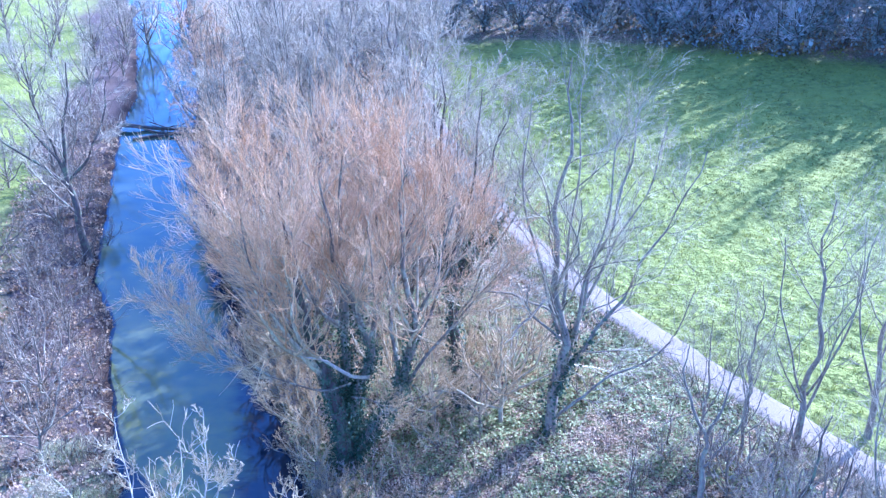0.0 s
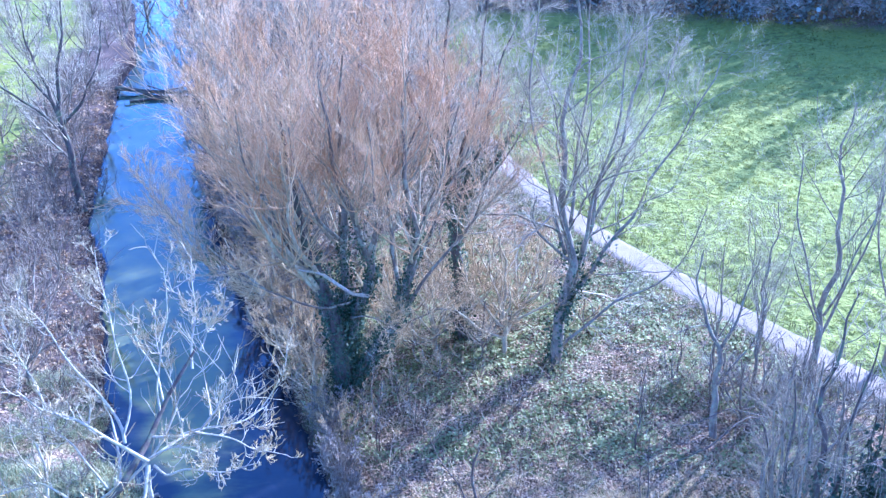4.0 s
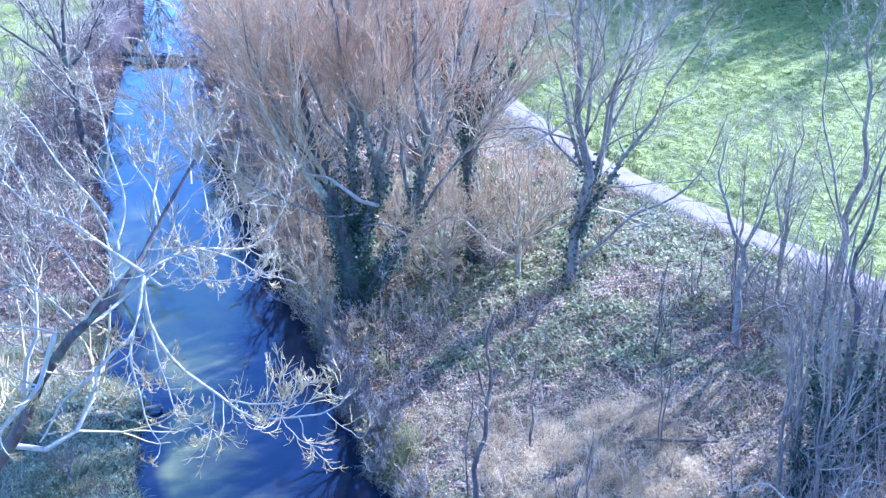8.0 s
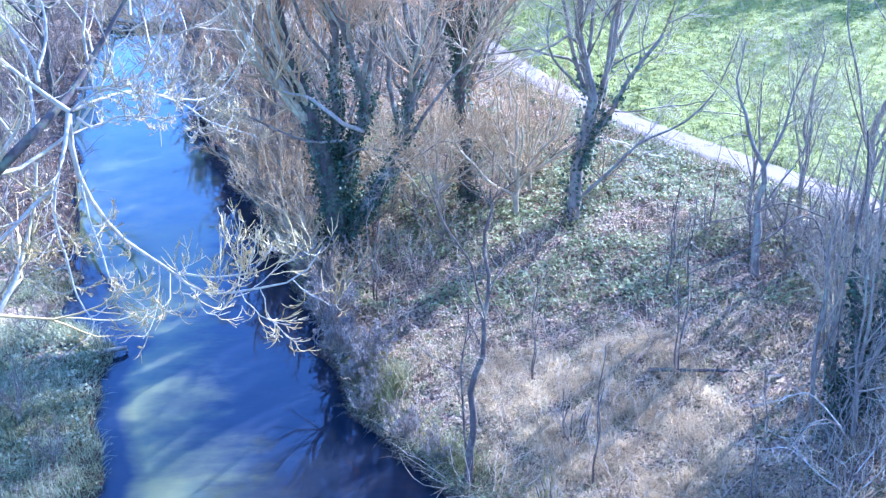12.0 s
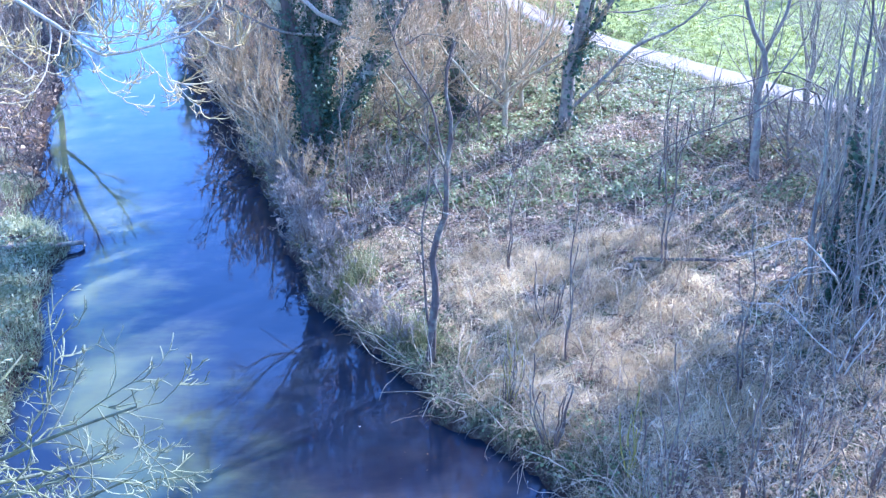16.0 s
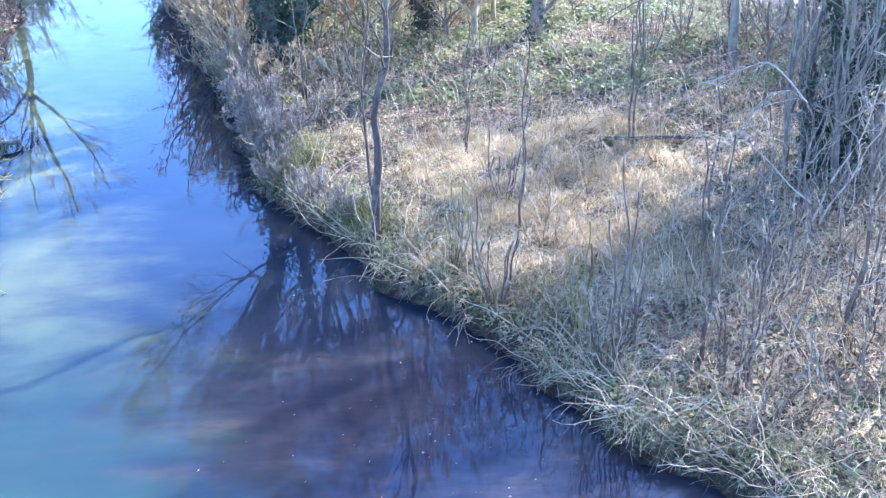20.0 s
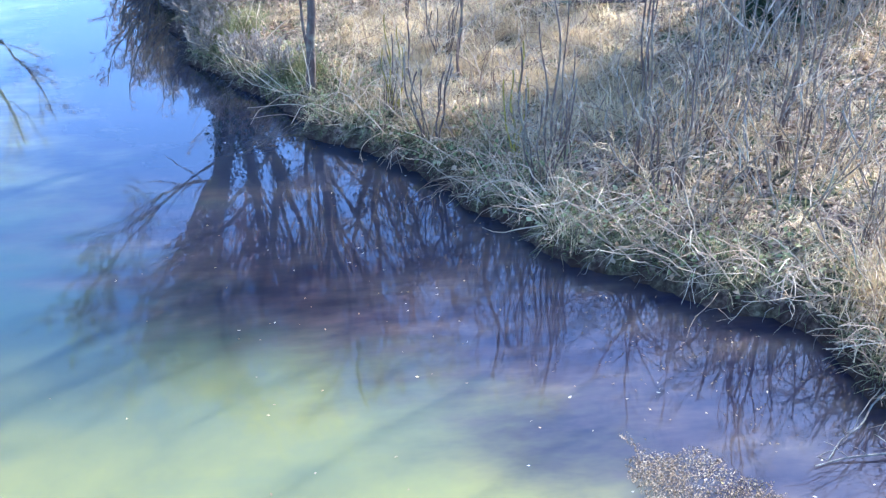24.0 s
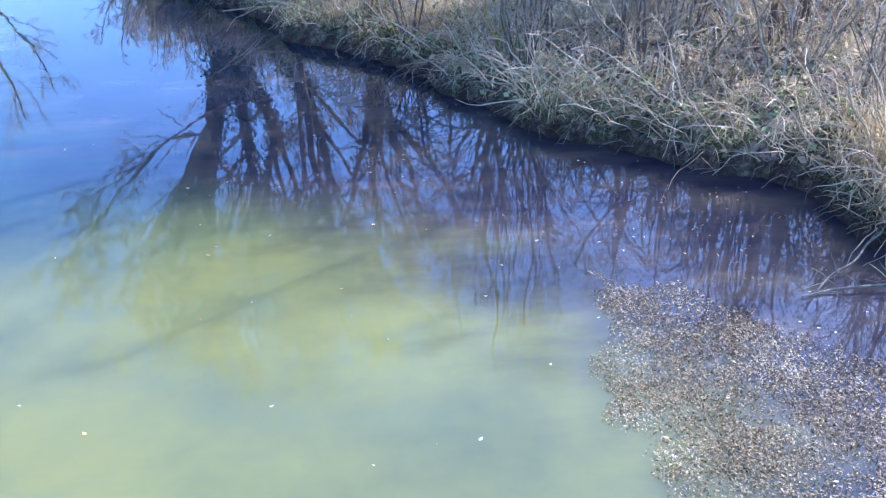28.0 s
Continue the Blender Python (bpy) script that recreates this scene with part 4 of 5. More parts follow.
# Silvery stand along the right bank behind the willow.
# The last four stand behind the willow, added to shade the far bank.
plant(crown_tree("riverside_tree", 31, 14.0, "silvery bare tree in the stand along the river", TWIG_SILVER, "trees along the river", 9, (7, 8, 7), wide=0.42, last=1, least=0.009),
      [(-6.5, 76), (-2.0, 68), (2.0, 80), (-9.5, 88), (-4, 94), (4.0, 92), (-11, 106), (-1, 110), (-14, 122), (-1.5, 58, 0.85), (-7.0, 62, 0.85), (1.0, 52, 0.72), (-20, 138), (4.2, 55, 0.8), (3.4, 63, 0.9), (-5.5, 71, 0.9), (0.5, 74), (-9.0, 79), (-12.5, 97, 0.9), (2.6, 70, 0.8), (-8.6, 58.5, 0.75), (-10.8, 66, 0.8), (-13.0, 73.5, 0.8), (-7.0, 51.0, 0.6), (0.5, 46.5, 0.8), (-2.8, 43.5, 0.7), (3.5, 47.5, 0.8), (-5.0, 48.0, 0.65)], 1)
plant(crown_tree("bank_shrub", 32, 6.0, "reddish bare shrub overhanging the river bank", TWIG_ORANGE, "shrubs along the river", 7, (5, 6, 5), wide=0.6, last=1, least=0.010),
      [(-12.3, 66), (-15.0, 78), (-16.8, 92), (-18.5, 104), (-9.0, 55), (-6.5, 46.5), (-10.5, 60), (-14.5, 72), (-4.6, 41, 0.8), (1.5, 46, 0.7), (5.0, 45, 0.6), (-17.4, 86), (-19.5, 112), (-12.0, 62, 0.8), (-13.4, 69), (-8.4, 50.5, 0.9), (-15.8, 83, 0.9), (-14.2, 75, 0.8), (-17.6, 97), (-7.4, 43.5, 0.7), (-10.8, 57, 0.8), (-20.0, 101), (-21.6, 108, 1.1), (-23.4, 116, 1.1), (-25.6, 124, 1.2), (-27.6, 132, 1.2), (-18.4, 95, 0.9)], 2)
plant(crown_tree("scrub_bush", 45, 3.2, "tan leafless scrub bush under the trees", TWIG_TAN, "scrub under the trees", 7, (5, 5, 4), wide=0.6, last=1, least=0.008),
      [(-3.4, 36.5, 1.1), (1.2, 34.4, 0.8), (3.4, 35.8, 0.9), (0.2, 36.6), (4.6, 38.6), (-0.8, 40.0, 1.1), (2.6, 41.5, 1.1), (6.8, 40.5), (-5.6, 35.4, 0.7), (8.4, 36.8, 0.7), (-1.6, 36.0, 0.8), (-3.0, 30.6, 0.6), (-2.2, 32.0, 0.7), (-4.4, 32.6, 0.6), (-0.6, 33.0, 0.6), (-4.8, 37.2, 1.0), (-5.6, 38.8, 1.1), (-6.2, 40.4, 1.2), (-3.6, 39.2, 1.1)], 15)
edge = random.Random(21)
spots = []
for k in range(22):
    y = 20.6 + 0.55 * k
    spots.append((float(right_x(np.array(y))) + edge.uniform(0.25, 1.0), y, edge.uniform(0.45, 0.95) * (0.6 if y < 23.5 else 1.0)))
for k in range(24):
    y = 37.0 + 1.25 * k
    spots.append((float(right_x(np.array(y))) + edge.uniform(0.3, 2.2), y, edge.uniform(1.0, 1.8)))
plant(crown_tree("edge_scrub", 49, 2.0, "low brown leafless scrub hanging over the water's edge", TWIG_BRUSH, "scrub along the water", 9, (7, 6, 5), BARK_GREY, wide=0.75, last=1, least=0.009), spots, 17)
plant(crown_tree("tan_shrub", 52, 6.5, "tall tan leafless shrub between the willow and the path", TWIG_TAN, "tall shrubs under the trees", 8, (7, 6, 5), BARK_TAN, wide=0.5, last=1, least=0.007),
      [(4.4, 35.8), (1.2, 36.4, 0.8), (5.4, 38.2, 0.85), (3.2, 40.0, 0.9), (-0.6, 38.6, 0.9), (-4.4, 35.6, 0.65), (-5.2, 37.0, 0.7), (-5.6, 38.6, 0.75), (-6.6, 40.6, 0.75), (-4.3, 33.6, 0.5), (-3.9, 31.8, 0.42), (-6.9, 42.4, 0.8), (-4.6, 40.2, 0.7)], 22)
# The other bank.
plant(crown_tree("far_bank_tree", 33, 9.0, "brownish grey bare tree on the far bank", TWIG_GREY, "trees on the far bank", 7, (6, 7, 6), wide=0.5, last=1, least=0.008),
      [(-27, 72), (-29, 84), (-31, 98), (-34, 112), (-30, 122), (-40, 103), (-37, 84), (-47, 112), (-33, 66, 0.7), (-43, 92), (-52, 100), (-44, 74, 0.8), (-41, 122), (-29.5, 106, 0.8), (-31, 115, 0.9), (-33, 124), (-36, 133), (-48, 124), (-56, 114), (-36, 95, 0.8), (-50, 88, 0.8), (-45, 136), (-58, 128), (-39, 112, 0.9), (-54, 140), (-34, 140), (-46, 104, 0.8)], 3)
plant(crown_tree("far_bank_shrub", 34, 4.2, "dense brown leafless shrub at the water's edge", TWIG_BROWN, "shrubs on the far bank", 8, (6, 5, 5), wide=0.6, last=1, least=0.009),
      [(-20.5, 50), (-21.5, 45.5), (-18.9, 41), (-23.5, 54), (-26, 47), (-24.5, 63), (-17.8, 36.5), (-15.5, 31.5, 0.6), (-27, 58), (-26.5, 68), (-22.5, 40), (-19.4, 47.5, 0.7), (-22.6, 57.5, 0.7), (-17.2, 43.6, 0.6), (-28, 78), (-29, 90), (-30.5, 104), (-24.5, 43.5, 1.2), (-28, 51, 1.2), (-30, 62, 1.2), (-26, 73.5), (-31, 72, 1.2), (-20.8, 61.5, 0.6), (-23.4, 66.5, 0.8), (-27, 84, 0.9), (-10.8, 21.6, 0.3), (-11.6, 19.4, 0.35), (-10.4, 17.0, 0.3), (-12.4, 23.8, 0.45), (-13.4, 29.0, 0.4)], 4)
# Dark wood beyond the meadow.
spots = [(33 + 6 * k + 2 * math.sin(3 * k), 98 - 2.3 * k + 3 * math.cos(5 * k)) for k in range(9)]
spots += [(50 + 5.5 * k + 1.5 * math.sin(5 * k), 84 - 1.6 * k + 3 * math.cos(3 * k), 0.95) for k in range(4)]
spots += [(10 + 7.5 * k + 2.5 * math.sin(4 * k), 114 - 1.2 * k + 3 * math.cos(2 * k)) for k in range(10)]
spots += [(6 + 10 * k, 128 + 3 * math.cos(7 * k)) for k in range(7)]
spots += [(74 + 6.5 * k, 80 + 2.5 * math.sin(4 * k)) for k in range(5)] + [(62 + 6.5 * k, 92 + 3 * math.sin(3 * k)) for k in range(7)] + [(68 + 9 * k, 106 + 3 * math.sin(5 * k)) for k in range(4)]
# Ivy leaves are added to thicken its shade; their pallor is painted haze.
plant(crown_tree("woodland_tree", 35, 19.0, "tall dark ivy-hung bare tree at the edge of the wood", TWIG_HAZED, "trees of the wood", 9, (7, 6, 5), BARK_GREY, wide=0.5, ivy=2400, last=1, least=0.03, leaf=0.30, ivy_mat=IVY_HAZED), spots, 5)
spots = [(29 + 3.4 * k + 1.2 * math.sin(3 * k), 96 - 1.45 * k + 2 * math.cos(5 * k), 1.15 + 0.35 * math.sin(2 * k)) for k in range(16)]
spots += [(8 + 4 * k, 110 - 0.6 * k + 2 * math.sin(k * 3), 1.3) for k in range(9)] + [(24 + 6 * k, 104 - k + 2 * math.sin(k * 2), 1.5) for k in range(9)]
plant(crown_tree("woodland_shrub", 36, 6.0, "dark tangled undergrowth shrub at the wood's edge", TWIG_HAZED, "undergrowth of the wood", 8, (6, 5, 4), BARK_DARK, wide=0.75, last=1, least=0.022, ivy=700, leaf=0.22, ivy_mat=IVY_HAZED), spots, 6)


THICKET_TREES = [(10.5, 20.3, 0.8), (11.3, 19.4, 0.8), (12.6, 20.4, 0.9), (11.2, 21.0, 0.8), (11.9, 22.2, 0.8), (12.4, 21.4, 0.8)]


# Thicket of thin poles, near the camera's way down.
def pole_clump(name, seed, height, poles, reach, label, group, bark_mat, twig, thick=0.045, twigs=(5, 4), ivy=0, ivy_top=3.0):
    """Many thin stems from one stool, with few side twigs."""
    rng = np.random.default_rng(seed)
    spec = []
    for k in range(poles):
        a, r, h = rng.uniform(0, 6.28), reach * math.sqrt(rng.random()), height * rng.uniform(0.55, 1.0)
        c, s = math.cos(a), math.sin(a)
        lean = rng.uniform(0.7, 1.25)
        spec.append(([(c * r * 0.35, s * r * 0.35, 0), (c * r * 0.6, s * r * 0.6, h * 0.35), (c * r, s * r, h * 0.7), (c * r * lean + 0.1, s * r * lean, h)], thick * rng.uniform(0.5, 1.3), 0.012))
    return bare_tree(name, seed, (0, 0, 0), spec, [(twigs[0], 0.2, 1.0, 42, 16, 0.26, 6, 0.2, 0.06, 0.0, 0.34), (twigs[1], 0.15, 1.0, 42, 16, 0.5, 4, 0.2, 0.06, 0.0, 0.75)],
                     bark_mat, bark_mat, twig, label, merge_limbs=True, group=group, ivy=ivy, ivy_top=ivy_top, least=0.0045)


# The last four clumps stand out of view, added to shade the near bank.
spots = [(9.4, 18.0, 0.8), (10.1, 17.4, 0.8), (11.2, 18.4, 0.9), (12.2, 18.4), (13.6, 19.4), (13.8, 20.6, 0.9), (10.6, 19.4, 0.7),
         (18.4, 28.2, 0.6), (14.8, 29.4, 0.4), (19.2, 26.4, 0.7), (11.6, 17.4, 0.6), (13.4, 16.8, 0.85), (14.8, 18.0, 0.85), (12.8, 15.6, 0.75), (16.2, 18.2, 0.9)]
plant(pole_clump("hazel_thicket", 37, 6.6, 7, 1.3, "multi-stemmed grey thicket of thin bare stems", "thicket beside the path", BARK_POLE, TWIG_BRUSH, 0.020, (7, 4)), spots, 7)
plant(pole_clump("ivy_thicket", 38, 6.5, 6, 0.9, "thin stems smothered in dark ivy", "thicket beside the path", BARK_DARK, TWIG_SILVER, 0.06, (4, 4), 3600, 3.6), [(11.0, 19.8, 0.8), (13.6, 21.0, 0.8), (14.8, 21.4)], 8)
spots = [(13.4 + 1.6 * (k % 5) + 0.6 * math.sin(5 * k), 25.6 + 1.6 * (k // 5) + 0.7 * math.cos(3 * k), 0.75 + 0.2 * math.sin(2 * k)) for k in range(20)]
spots = [(min(x, float(along(PATH_MID, y)) - 2.2), y, s) for x, y, s in spots + [(14.2, 30.2, 0.7), (15.6, 29.6, 0.7), (13.2, 31.4, 0.6), (12.2, 29.8, 0.6), (16.6, 30.2, 0.6), (11.2, 31.6, 0.6)]]
plant(crown_tree("path_shrub", 44, 3.0, "low grey bare shrub in the brush beside the path", TWIG_BRUSH, "brush beside the path", 6, (5, 5, 3), wide=0.55, last=1, least=0.0075), spots, 14)
plant(crown_tree("thicket_tree", 46, 9.0, "grey slender tree standing in the thicket", TWIG_SILVER, "trees in the thicket", 2, (8, 6, 4), BARK_POLE, wide=0.16, thick=0.0115, last=2, least=0.004),
      THICKET_TREES, 16)
# These stand out of view, added for the shade they throw on the bank.
plant(crown_tree("pole_tree", 51, 12.0, "tall slender grey tree with a straight stem in the brush", TWIG_GREY, "trees by the path", 2, (13, 8, 5), BARK_POLE, wide=0.18, thick=0.0120, last=2, least=0.0035),
      [(17.8, 24.6, 0.9), (19.6, 26.0), (16.4, 22.6, 0.8)], 20)
# Tree in the thicket whose trunk and boughs carry thick ivy, and a forked tree before the path.
bare_tree("ivy_clad_tree", 47, on_ground(11.8, 20.1), [
    ([(0, 0, 0), (0.1, 0, 2.2), (0.2, 0.1, 4.6), (0.1, 0.2, 7.4), (0.4, 0.3, 11.0)], 0.19, 0.02),
    ([(0.1, 0, 0.8), (-0.5, 0.1, 2.4), (-0.7, 0.2, 4.8), (-0.9, 0.3, 8.2)], 0.10, 0.02),
    ([(0.1, 0, 1.6), (0.7, 0.1, 3.4), (1.0, 0.1, 6.0), (1.3, 0.2, 9.4)], 0.10, 0.02),
], [(9, 0.35, 1.0, 42, 14, 0.30, 6, 0.12, 0.07, 0.0, 0.4), (6, 0.15, 1.0, 38, 13, 0.5, 4, 0.12, 0.07, 0.0, 0.6), (4, 0.1, 1.0, 34, 12, 0.55, 2, 0.1, 0.06, 0.0, 0.75)],
    BARK_DARK, BARK_POLE, TWIG_SILVER, "thicket tree with trunk and boughs smothered in dark ivy", ivy=8000, ivy_top=4.8, leaf=0.10)
bare_tree("forked_tree", 48, on_ground(11.8, 28.0), [
    ([(0, 0, 0), (-0.1, 0, 2.0), (-0.2, 0, 4.0), (-0.6, 0.1, 5.2), (-1.1, 0.1, 6.4), (-1.3, 0.2, 8.4)], 0.17, 0.018),
    ([(-0.2, 0, 4.0), (0.2, 0, 5.0), (0.6, 0.1, 6.2), (1.0, 0.2, 8.0)], 0.08, 0.015),
    ([(-0.1, 0, 2.6), (0.5, -0.3, 3.8), (1.0, -0.5, 5.2), (1.2, -0.6, 6.6)], 0.05, 0.012),
], [(10, 0.3, 1.0, 42, 14, 0.32, 6, 0.16, 0.07, 0.0, 0.36), (5, 0.15, 1.0, 38, 13, 0.5, 4, 0.12, 0.07, 0.0, 0.6), (4, 0.1, 1.0, 34, 12, 0.55, 2, 0.1, 0.06, 0.0, 0.75)],
    BARK_POLE, BARK_GREY, TWIG_SILVER, "slender grey tree forking above the brush before the path")
# Low bushes and young stems along the bank.
plant(pole_clump("bank_bush", 39, 1.9, 8, 0.5, "small leafless bush with thin brown stems on the bank", "bushes on the bank", BARK_PLUM, TWIG_GREY, 0.012, (6, 4)),
      [(2.4, 17.4), (3.3, 15.9), (4.9, 13.4), (3.9, 20.5), (6.6, 12.4), (8.8, 10.2), (9.0, 12.8), (7.8, 14.2), (-2.6, 26.6), (-3.4, 28.2), (-1.0, 27.4), (-5.0, 34.6), (0.2, 31.0), (4.4, 31.4), (9.6, 30.0), (3.0, 34.0)], 9, 0.7, 1.35)
plant(pole_clump("arching_bush", 50, 1.8, 12, 1.7, "tangled pale leafless bush with arching stems on the bank", "arching bushes on the bank", BARK_GREY, TWIG_TAN, 0.012, (6, 4)),
      [(7.2, 12.2), (8.3, 11.4, 1.1), (9.3, 12.6, 1.1), (6.4, 13.4, 0.8), (9.6, 10.6), (8.2, 14.0, 0.9), (10.4, 14.6, 1.1), (7.0, 15.4, 0.7), (10.2, 16.2, 0.9), (5.4, 14.6, 0.6), (9.0, 17.0, 0.8), (8.9, 9.3, 0.8)], 19)
plant(pole_clump("mossy_bush", 43, 2.2, 5, 0.35, "small bush with yellow moss on its stems", "mossy bushes on the bank", BARK_MOSS, TWIG_GREY, 0.022, (6, 4)), [(2.6, 17.5), (4.7, 14.7, 0.9)], 13)
plant(pole_clump("young_tree", 40, 4.2, 2, 0.25, "thin leafless young tree with a straight stem", "young trees on the bank", BARK_PLUM, TWIG_GREY, 0.026, (8, 3)),
      [(5.0, 13.2), (5.4, 13.7), (6.4, 13.2), (6.9, 12.4), (8.6, 12.8), (9.6, 13.8), (7.6, 16.8), (4.0, 18.8), (-1.6, 30.0), (4.2, 27.2), (7.4, 22.8), (11.0, 12.4), (3.2, 23.8), (8.6, 28.0), (11.6, 32.4), (12.2, 29.6)], 10, 0.6, 1.2)


# A dark leaning stem and a pale drooping shrub in front of the thicket.
bare_tree("arching_tree", 41, on_ground(12.4, 24.2), [
    ([(0, 0, 0), (-0.2, -0.2, 2.4), (-0.5, -0.5, 4.2), (-1.8, -1.0, 4.5), (-3.0, -1.7, 4.1), (-4.6, -2.0, 3.6), (-5.8, -2.3, 3.0)], 0.049, 0.010),
    ([(-0.6, -0.6, 4.2), (-2.0, -0.9, 4.9), (-3.2, -1.2, 4.7), (-4.8, -1.3, 4.5)], 0.028, 0.008),
], [(9, 0.25, 1.0, 38, 14, 0.26, 6, 0.16, 0.04, 0.02, 0.45), (5, 0.2, 1.0, 38, 14, 0.5, 3, 0.14, 0.04, 0, 0.7)], BARK_DARK, BARK_DARK, TWIG_BROWN, "thin dark tree stem arching down beside the thicket")
bare_tree("drooping_shrub", 42, on_ground(9.4, 16.0), [
    ([(0, 0, 0), (-0.2, 0.1, 2.0), (-0.5, -0.3, 3.4), (-1.1, -0.2, 3.9), (-1.5, -0.6, 3.6), (-2.0, -0.7, 2.9)], 0.030, 0.010),
    ([(-0.6, -0.3, 3.5), (-1.2, 0.1, 4.2), (-1.8, 0.2, 4.0), (-2.4, 0.4, 3.7)], 0.020, 0.008),
    ([(-0.1, 0.1, 1.4), (-0.9, -0.1, 2.1), (-1.4, 0.1, 2.7), (-2.3, -0.1, 2.9)], 0.018, 0.007),
    ([(0.1, 0, 1.0), (0.5, -0.5, 2.6), (0.7, -1.0, 3.3), (0.9, -1.5, 2.9)], 0.022, 0.008),
    ([(0, 0.1, 1.0), (0.8, 0.3, 2.8), (1.2, 0.3, 4.0), (1.7, -0.2, 4.1)], 0.022, 0.008),
], [(8, 0.3, 1.0, 50, 16, 0.24, 6, 0.26, 0.02, 0.06, 0.6), (4, 0.2, 1.0, 48, 16, 0.55, 4, 0.24, 0.02, 0.04, 0.75)], BARK_GREY, BARK_PALE, TWIG_PALE, "pale leafless shrub with drooping boughs by the thicket", stem_mat=BARK_PALE, least=0.007)


# Fallen wood.
def fallen(name, label, pts, r0, r1, mat, seed, twigs=0):
    """A log or broken branch lying where it fell, with its stubs."""
    rng = np.random.default_rng(seed)
    foot = np.array(pts[0])
    ob = thing(name, tuple(foot), label, "log" if r0 > 0.06 else "branch")
    p, r = stems_from([([tuple(np.array(q) - foot) for q in pts], r0, r1)])
    part("stem", tubes("stem", [(p, r, 8)]), mat, ob)
    for k in range(twigs):
        a, w, ln, rr = fork(rng, p, r, 1, 0.2, 1.0, 45, 12, 0.3, 0.4, 0.5)
        q = grow(rng, a, w, ln, 5, 0.12, 0.02)
        part("stub", tubes("stub", [(q, taper(q, rr, rr * 0.3), 5)]), mat, ob)
    return ob


fallen("fallen_log", "dark log jammed across the river", [(-26.0, 88.0, 0.5), (-22.5, 87.2, 0.25), (-19.5, 86.4, 0.2), (-16.8, 86.0, 0.6)], 0.24, 0.12, BARK_DARK, 1, 5)
fallen("fallen_log", "dark log jammed across the river", [(-24.0, 84.6, 0.1), (-21.0, 85.4, 0.15), (-18.0, 84.8, 0.3)], 0.16, 0.08, BARK_DARK, 2, 4)
fallen("fallen_log", "dark branch caught in the log jam", [(-25.0, 86.6, 0.9), (-22.8, 86.0, 0.5), (-21.2, 85.2, 0.25), (-19.0, 85.0, 0.5)], 0.10, 0.04, BARK_DARK, 8, 9)
fallen("fallen_log", "dark branch caught in the log jam", [(-17.0, 84.0, 0.8), (-18.8, 85.6, 0.4), (-20.6, 86.4, 0.3), (-23.0, 87.8, 0.7)], 0.11, 0.05, BARK_DARK, 9, 9)
fallen("fallen_log", "grey log lying at the far bank's edge", [(-13.0, 27.4, 0.62), (-11.6, 28.0, 0.34), (-10.4, 28.6, 0.16)], 0.13, 0.08, BARK_GREY, 3, 2)
fallen("fallen_pole", "thin fallen pole on the woodland floor", [(6.7, 23.2, float(ground_z(6.7, 23.2)) + 0.10), (8.0, 22.9, float(ground_z(8.0, 22.9)) + 0.14), (9.4, 22.6, float(ground_z(9.4, 22.6)) + 0.12)], 0.07, 0.04, BARK_DARK, 4, 2)
fallen("fallen_branch", "thin broken branch lying in the shallow water", [(8.3, 6.9, 0.05), (7.6, 6.6, 0.05), (6.6, 6.5, 0.02)], 0.02, 0.008, BARK_GREY, 5, 5)
fallen("fallen_branch", "thin broken branch lying in the shallow water", [(7.9, 7.5, 0.16), (7.3, 7.0, 0.05), (6.8, 6.6, 0.02)], 0.014, 0.006, BARK_GREY, 6, 4)


# ---- undergrowth: grass, leaves and brambles, past counting ----
def ribbons(name, rng, base, length, width, lean, droop, segs=3):
    """Grass blades: bent, tapering ribbons that grow up from base."""
    n = len(base)
    a = rng.uniform(0, 2 * np.pi, n)
    out = np.stack([np.cos(a), np.sin(a), np.zeros(n)], 1)
    d = unit(np.array([0, 0, 1.0]) + out * (lean * rng.random(n))[:, None])
    side = np.stack([-np.sin(a + 0.5), np.cos(a + 0.5), np.zeros(n)], 1)
    ln, p, rows = length * rng.uniform(0.5, 1.3, n), base.copy(), []
    w = width * rng.uniform(0.6, 1.4, n)
    for s in range(segs + 1):
        half = (w * (1 - 0.85 * s / segs) / 2)[:, None]
        rows.append(np.stack([p - side * half, p + side * half], 1))
        p = p + d * (ln / segs)[:, None]
        d = d + out * (droop * rng.random(n))[:, None]
        d[:, 2] -= droop * 0.6
        d = unit(d)
    v = np.stack(rows, 1)
    i = (np.arange(n) * 2 * (segs + 1))[:, None, None] + (np.arange(segs) * 2)[None, :, None] + np.array([0, 1, 3, 2])
    return faces_mesh(name, v.reshape(-1, 3), i.reshape(-1, 4))


def spots_in(rng, count, x0, x1, y0, y1, keep, clump=0.0, per=1):
    """Random places in a box where keep(x, y) holds; with clump, per places round each."""
    x, y = rng.uniform(x0, x1, count), rng.uniform(y0, y1, count)
    ok = keep(x, y)
    x, y = np.repeat(x[ok], per), np.repeat(y[ok], per)
    x, y = x + rng.normal(0, clump, len(x)), y + rng.normal(0, clump, len(y))
    ok = (x > right_x(y) + 0.02) | (x < left_x(y) - 0.02)
    x, y = x[ok], y[ok]
    return np.stack([x, y, ground_z(x, y) - 0.01], 1)


def from_bank(x, y):
    return x - right_x(y)


def from_path(x, y):
    return x - along(PATH_MID, y)


def patch(x, y, scale, seed, level):
    return wander(x, y, scale, seed) > level


def scatter(name, mesh, material, label, category):
    return tagged(part(name, mesh, material), label, category, kind="stuff")


rng = np.random.default_rng(77)
